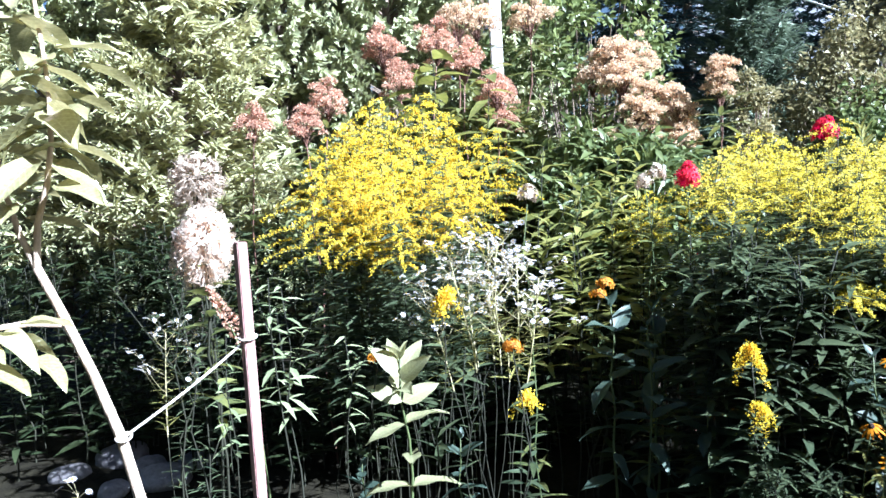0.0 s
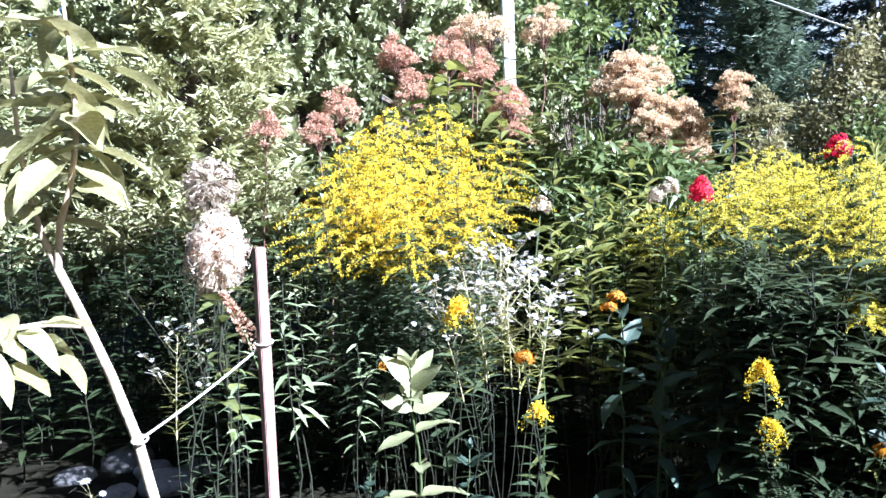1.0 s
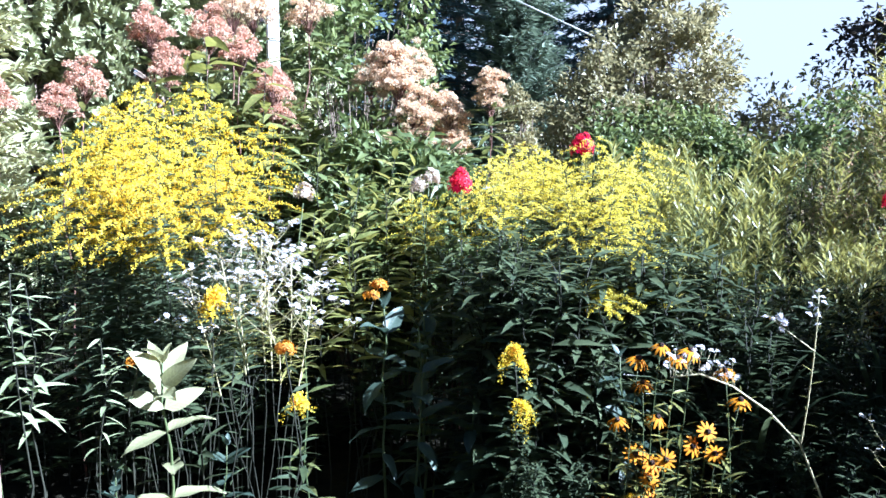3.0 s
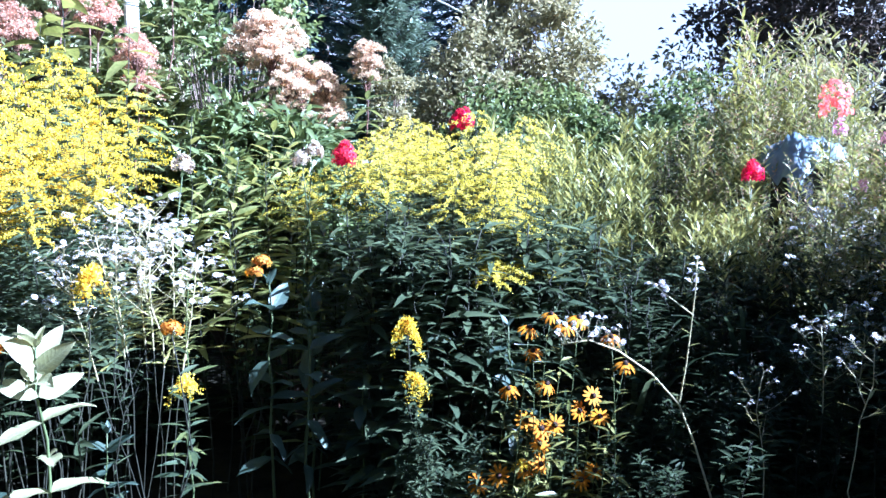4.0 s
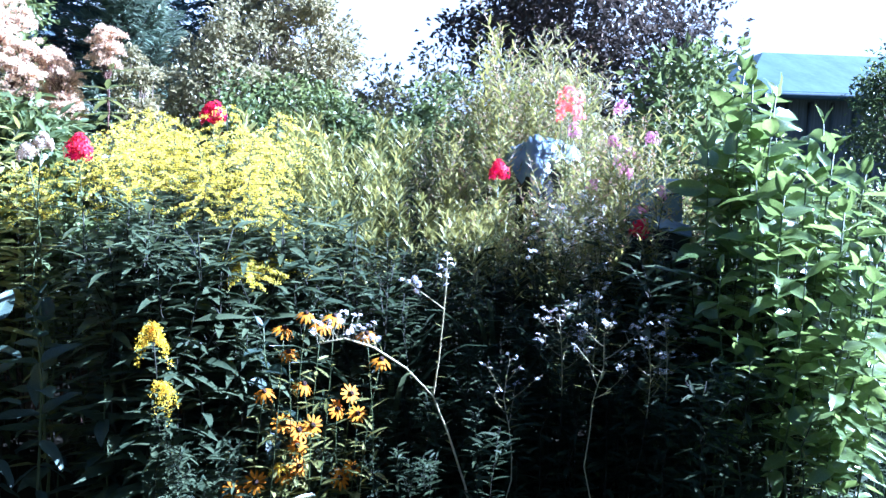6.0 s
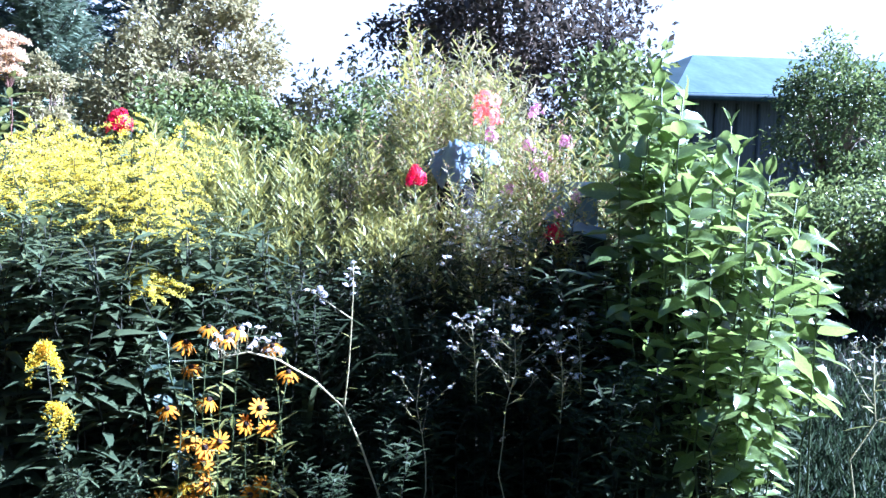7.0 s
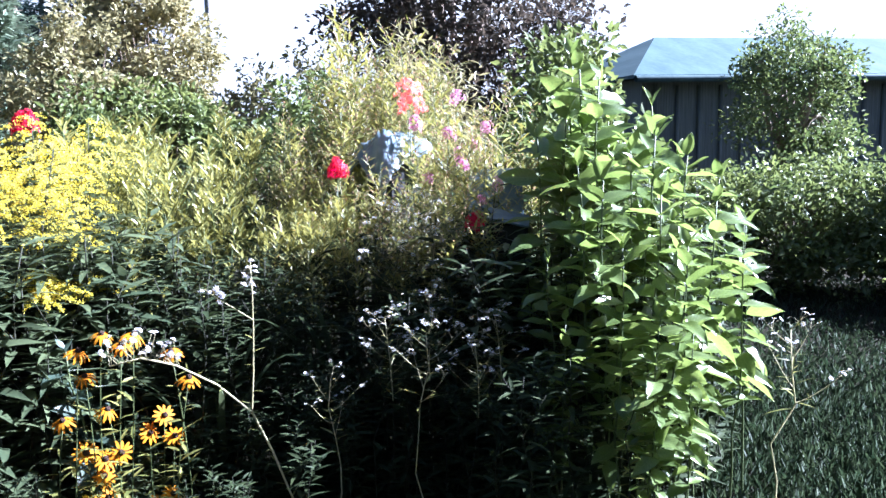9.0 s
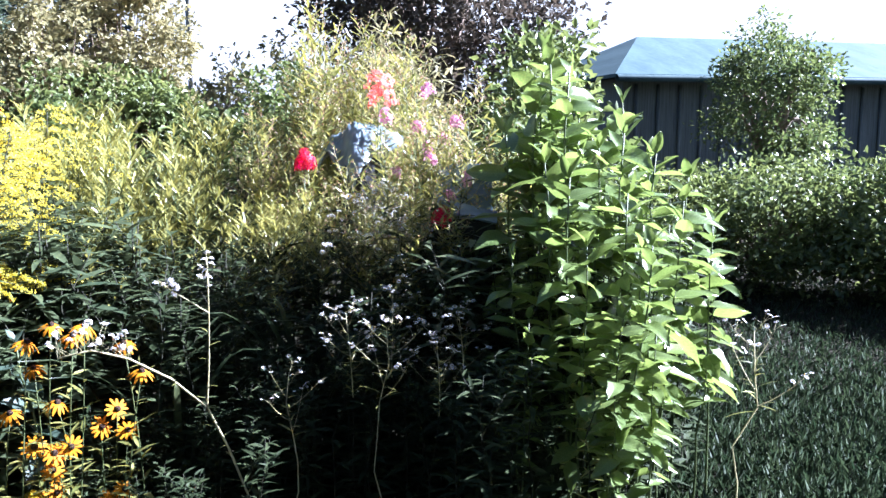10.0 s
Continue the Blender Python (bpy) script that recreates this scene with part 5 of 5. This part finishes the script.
# ---- grey tarpaulin and board among the flowers ----
def tarp():
    ob = root("compost_bin", "dark compost bin under a crumpled pale grey sheet", "compost bin")
    ob.location = (3.27, 3.03, 0)
    b = Buf().add(*box(0.2, 0.18, 1.36, 0.02)); b.v[0] = b.v[0] + np.array((0, 0, 0.68))
    part("body", b, M_TARP_DARK, ob, smooth=False)
    k = 22
    v, f = [], []
    for i in range(k):
        for j in range(k):
            a, c = i / (k - 1) * 2 - 1, j / (k - 1) * 2 - 1
            w = math.hypot(a, c)
            z = 1.53 + 0.05 * a - 0.11 * w ** 2.4 + 0.1 * noise.noise(Vector((a * 2.2, c * 2.2, 1))) + 0.06 * abs(noise.noise(Vector((a * 5, c * 5, 4)))) - 0.02
            edge = 1 + 0.3 * noise.noise(Vector((a * 1.7, c * 1.7, 9)))
            v.append((a * 0.19 * edge, c * 0.17 * edge, z))
    for i in range(k - 1):
        for j in range(k - 1):
            q = i * k + j
            f += [(q, q + k, q + k + 1), (q, q + k + 1, q + 1)]
    part("sheet", Buf().add(np.array(v), np.array(f)), M_TARP, ob, "crumpled pale grey plastic sheet")


tarp()
bd = root("storage_bin", "black plastic bin with its pale grey lid propped open", "bin")
bd.location = (3.0, 2.06, 0.0)
b = Buf().add(*box(0.24, 0.2, 1.14, 0.012)); b.v[0] = b.v[0] + np.array((0, 0, 0.57))
body = part("body", b, M_TARP_DARK, bd, "black plastic body", smooth=False)
body.rotation_euler = (0, 0, radians(-45))
lid = part("lid", Buf().add(*box(0.24, 0.22, 0.012, 0.004)), M_TARP, bd, "pale grey lid standing open", smooth=False)
lid.matrix_basis = Matrix.Rotation(radians(-45), 4, "Z") @ pose(0, 0.13, 1.25, 66, 0, 0)
flap = part("flap", Buf().add(*box(0.2, 0.1, 0.008, 0.003)), M_TARP, bd, "pale grey flap over the rim", smooth=False)
flap.matrix_basis = Matrix.Rotation(radians(-45), 4, "Z") @ pose(0.03, -0.075, 1.165, 24, 14, 0)

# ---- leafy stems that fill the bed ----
# fill_dark carries its shade in the leaf colour
fill_dark = Kind([leafy_stem(801 + s, 1.0, M_SHADE_LEAF, "leafy goldenrod shoot coloured dark as if in shade", "shaded leafy shoots", LANCE, 44, 0.15, 0.3, 3) for s in range(5)], [1.0] * 5)
fill_grey = Kind([leafy_stem(811 + s, 0.8, M_GOLD_LEAF, "leafy goldenrod shoot without flowers", "leafy shoots", LANCE, 44, 0.165, 0.25, 2, "goldenrod_shoot", "goldenrod") for s in range(4)], [0.8] * 4)
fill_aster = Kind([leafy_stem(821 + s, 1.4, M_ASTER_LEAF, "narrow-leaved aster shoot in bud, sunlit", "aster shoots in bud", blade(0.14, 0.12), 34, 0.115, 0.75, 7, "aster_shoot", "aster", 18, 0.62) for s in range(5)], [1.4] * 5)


BUD_LEAF = blade(0.15, 0.15)


def budded_aster(seed, h, label):
    """Thin branched stem, narrow leaves above, each tip set with small tan buds."""
    rng = np.random.default_rng(seed)
    ob = root("aster_shoot", label, "aster", "aster shoots in bud")
    line = stem_line(h, rng.normal(0, 0.06, 2), rng)
    part("stem", Buf().tube(line, 0.0038, 0.0014, 4), M_STEM, ob)
    s, b, f = Buf(), Buf(), Buf()
    leafy(b, line, 0.6, 1.0, 26, BUD_LEAF, 0.12, 0.07, rng, 0.7)
    for i in range(9):
        p = along_line(line, rng.uniform(0.66, 0.97))
        a = i * 2.4 + rng.uniform(-0.4, 0.4)
        ln = h * rng.uniform(0.09, 0.17)
        q = np.linspace(0, 1, 5)[:, None]
        br = p + ln * (np.array((math.cos(a), math.sin(a), 0)) * q ** 0.8 * 0.5 + UP * q)
        s.tube(br, 0.0016, 0.0008, 3)
        leafy(b, br, 0.1, 1.0, 10, BUD_LEAF, 0.082, 0.05, rng, 0.8)
        m = 7
        c = along_line(br, rng.uniform(0.6, 1.0, m)) + rng.normal(0, 0.009, (m, 3))
        f.many(FLORET, c, unit(rng, m) + UP, unit(rng, m), rng.uniform(0.008, 0.014, m))
    tagged(part("twig", s, M_TWIG, ob), kind="stuff")
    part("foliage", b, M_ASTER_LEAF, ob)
    tagged(part("bud_spray", f, M_BUDS, ob, "small tan-pink buds"), kind="stuff")
    return ob


bud_aster = Kind([budded_aster(861 + k, 1.6, "slender aster with narrow leaves and tan buds") for k in range(4)], [1.6] * 4)


def sunny(x, y, top):
    """Keeps plants low on the sunny side of the black-eyed susans."""
    if x > 1.2 and abs(y - (2.32 - 0.554 * (x - 1.42))) < 0.25:
        return min(top, max(0.26, 0.26 + 0.62 * (x - 1.35)))
    return top


def gap(x, y, top):
    """Leaves a low dark hollow between the asters."""
    a = math.degrees(math.atan2(x - 0.42, y + 0.24))
    return min(top, 1.18) if 31.5 < a < 37.5 and y > 2.3 and x < 2.9 else top


def undergrowth(spots, seed):
    """Many shoots too deep in the bed to tell apart, as one mass."""
    rng = np.random.default_rng(seed)
    b = Buf()
    for x, y, h in spots:
        line = stem_line(h, rng.normal(0, 0.07, 2), rng, 6) + np.array((x, y, 0))
        b.tube(line, 0.004, 0.002, 3, 1, False)
        leafy(b, line, 0.05, 1.0, 46, LANCE, 0.13, 0.08, rng, 0.35)
    return b


# below and between the flowers
for x, y, q in inside(38, -1.1, 0.8, 3.6, 4.3, 1):
    fill_dark.put(x, y, 0.78 + 0.22 * (y - 2.6) + 0.12 * q)
for x, y, q in inside(78, 0.75, 2.0, 2.7, 3.6, 3):
    if x > 1.0:
        fill_grey.put(x, y, 0.78 + 0.33 * (y - 2.5) + 0.1 * q)
for x, y, q in inside(44, 0.98, 1.9, 2.68, 3.0, 21):
    fill_grey.put(x, y, 1.08 + 0.35 * (y - 2.68) + 0.1 * q)
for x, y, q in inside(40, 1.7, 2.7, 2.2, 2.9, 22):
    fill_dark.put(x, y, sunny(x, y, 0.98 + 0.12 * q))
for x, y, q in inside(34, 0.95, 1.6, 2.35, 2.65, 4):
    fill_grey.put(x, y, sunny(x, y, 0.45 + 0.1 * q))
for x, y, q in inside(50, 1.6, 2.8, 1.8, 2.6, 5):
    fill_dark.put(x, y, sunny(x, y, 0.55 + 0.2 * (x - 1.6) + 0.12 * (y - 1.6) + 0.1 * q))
# narrow-leaved asters in bud
for x, y, q in inside(42, 1.75, 2.75, 2.6, 3.7, 6):
    fill_aster.put(x, y, gap(x, y, 1.2 + 0.25 * (y - 2.6) + 0.19 * q))
for x, y, q in inside(34, 2.7, 3.6, 2.7, 3.6, 7):
    if math.hypot(x - 3.05, y - 2.78) < 0.2 or math.hypot(x - 2.95, y - 2.0) < 0.2:
        continue
    bud_aster.put(x, y, 1.68 + 0.32 * q if math.atan2(x - 0.42, y + 0.24) > 0.64 else 1.45 + 0.1 * q)
for x, y, q in inside(32, 2.4, 3.3, 1.9, 2.7, 8):
    (fill_dark if q < 0 else bud_aster).put(x, y, gap(x, y, sunny(x, y, 1.1 + 0.3 * (x - 2.4) + 0.22 * q)))
for x, y, q in inside(9, 2.85, 3.25, 2.5, 2.8, 18):
    bud_aster.put(x, y, 1.22 + 0.12 * q)
for x, y, q in inside(20, 3.0, 3.8, 3.1, 3.9, 17):
    bud_aster.put(x, y, 1.92 + 0.24 * q if math.atan2(x - 0.42, y + 0.24) > 0.64 else 1.5 + 0.1 * q)
# left side, under the conifers
for x, y, q in inside(26, -2.5, -1.0, 3.9, 4.6, 19):
    fill_dark.put(x, y, 1.2 + 0.14 * q)
# the darker goldenrod leaf colour stands in for shade on these asters
thin_shoot = Kind([leafy_stem(841 + s, 1.15, M_GOLD_LEAF, "slender aster shoot with small narrow leaves", "slender aster shoots", NARROW, 60, 0.075, 0.25, 2, "aster_shoot", "aster") for s in range(3)], [1.15] * 3)
for x, y, q in inside(6, -1.15, -0.8, 2.5, 2.9, 9):
    thin_shoot.put(x, y, 1.15 + 0.12 * q)
for x, y, q in inside(12, 2.7, 2.95, 1.74, 2.0, 26):
    fill_grey.put(x, y, 1.07 + 0.06 * q)
for x, y, q in inside(14, 2.92, 3.35, 1.98, 2.45, 27):
    bud_aster.put(x, y, 1.5 + 0.13 * q)
# beneath the milkweeds
for x, y, q in inside(48, 2.3, 3.5, 1.3, 2.2, 11):
    fill_dark.put(x, y, sunny(x, y, 0.7 + 0.14 * q))
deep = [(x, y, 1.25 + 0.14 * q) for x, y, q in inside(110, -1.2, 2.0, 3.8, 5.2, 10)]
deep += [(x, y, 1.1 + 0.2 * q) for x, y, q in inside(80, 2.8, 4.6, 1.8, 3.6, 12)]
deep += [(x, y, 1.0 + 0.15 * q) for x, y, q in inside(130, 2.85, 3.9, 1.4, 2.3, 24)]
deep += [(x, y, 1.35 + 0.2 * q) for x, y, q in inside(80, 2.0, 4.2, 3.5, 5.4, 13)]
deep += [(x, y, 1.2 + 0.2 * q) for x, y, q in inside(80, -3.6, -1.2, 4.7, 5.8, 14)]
# leaf and stem tones here are darkened to read as shade
tagged(part("undergrowth", undergrowth(deep, 77), [M_SHADE_LEAF, M_STEM_SHADE]), "dense undergrowth deep in the bed, coloured dark for shade", "undergrowth", kind="stuff")


def arching_grass(x, y, h, seed, k=16):
    rng = np.random.default_rng(seed)
    ob = root("tall_grass", "clump of long arching green grass blades", "grass clump", "grass clumps")
    ob.location = (x, y, 0)
    b = Buf()
    for i in range(k):
        a = rng.uniform(0, 6.28)
        o = np.array((math.cos(a), math.sin(a), 0))
        q = np.linspace(0, 1, 9)
        reach = rng.uniform(0.25, 0.6) * h
        line = o * (reach * q ** 1.6)[:, None] + UP * (h * rng.uniform(0.8, 1.05) * (1.25 * q - 0.42 * q ** 3))[:, None]
        side = np.cross(o, UP)
        w = (0.011 * np.sin(np.pi * (0.12 + 0.86 * q)) + 0.001)[:, None]
        v = np.stack((line - side * w, line + UP * -0.003, line + side * w), 1).reshape(-1, 3)
        f = [(3 * j + e, 3 * j + e + 1, 3 * j + e + 4) for j in range(8) for e in (0, 1)] + [(3 * j + e, 3 * j + e + 4, 3 * j + e + 3) for j in range(8) for e in (0, 1)]
        b.add(v, np.array(f))
    part("blades", b, M_GOLD_LEAF, ob)


arching_grass(2.45, 2.45, 1.1, 901)
arching_grass(2.75, 2.3, 1.15, 902)
arching_grass(1.95, 2.55, 1.0, 903)
front_shoot = leafy_stem(871, 0.76, M_SUN_LANCE, "upright shoot with short narrow leaves all along", "", NARROW, 46, 0.075, 0.25, 0, "aster_shoot", "aster", 0, 0.2)
front_shoot.location = (2.56, 1.14, 0)
thin_shoot.put(0.02, 2.45, 0.95)
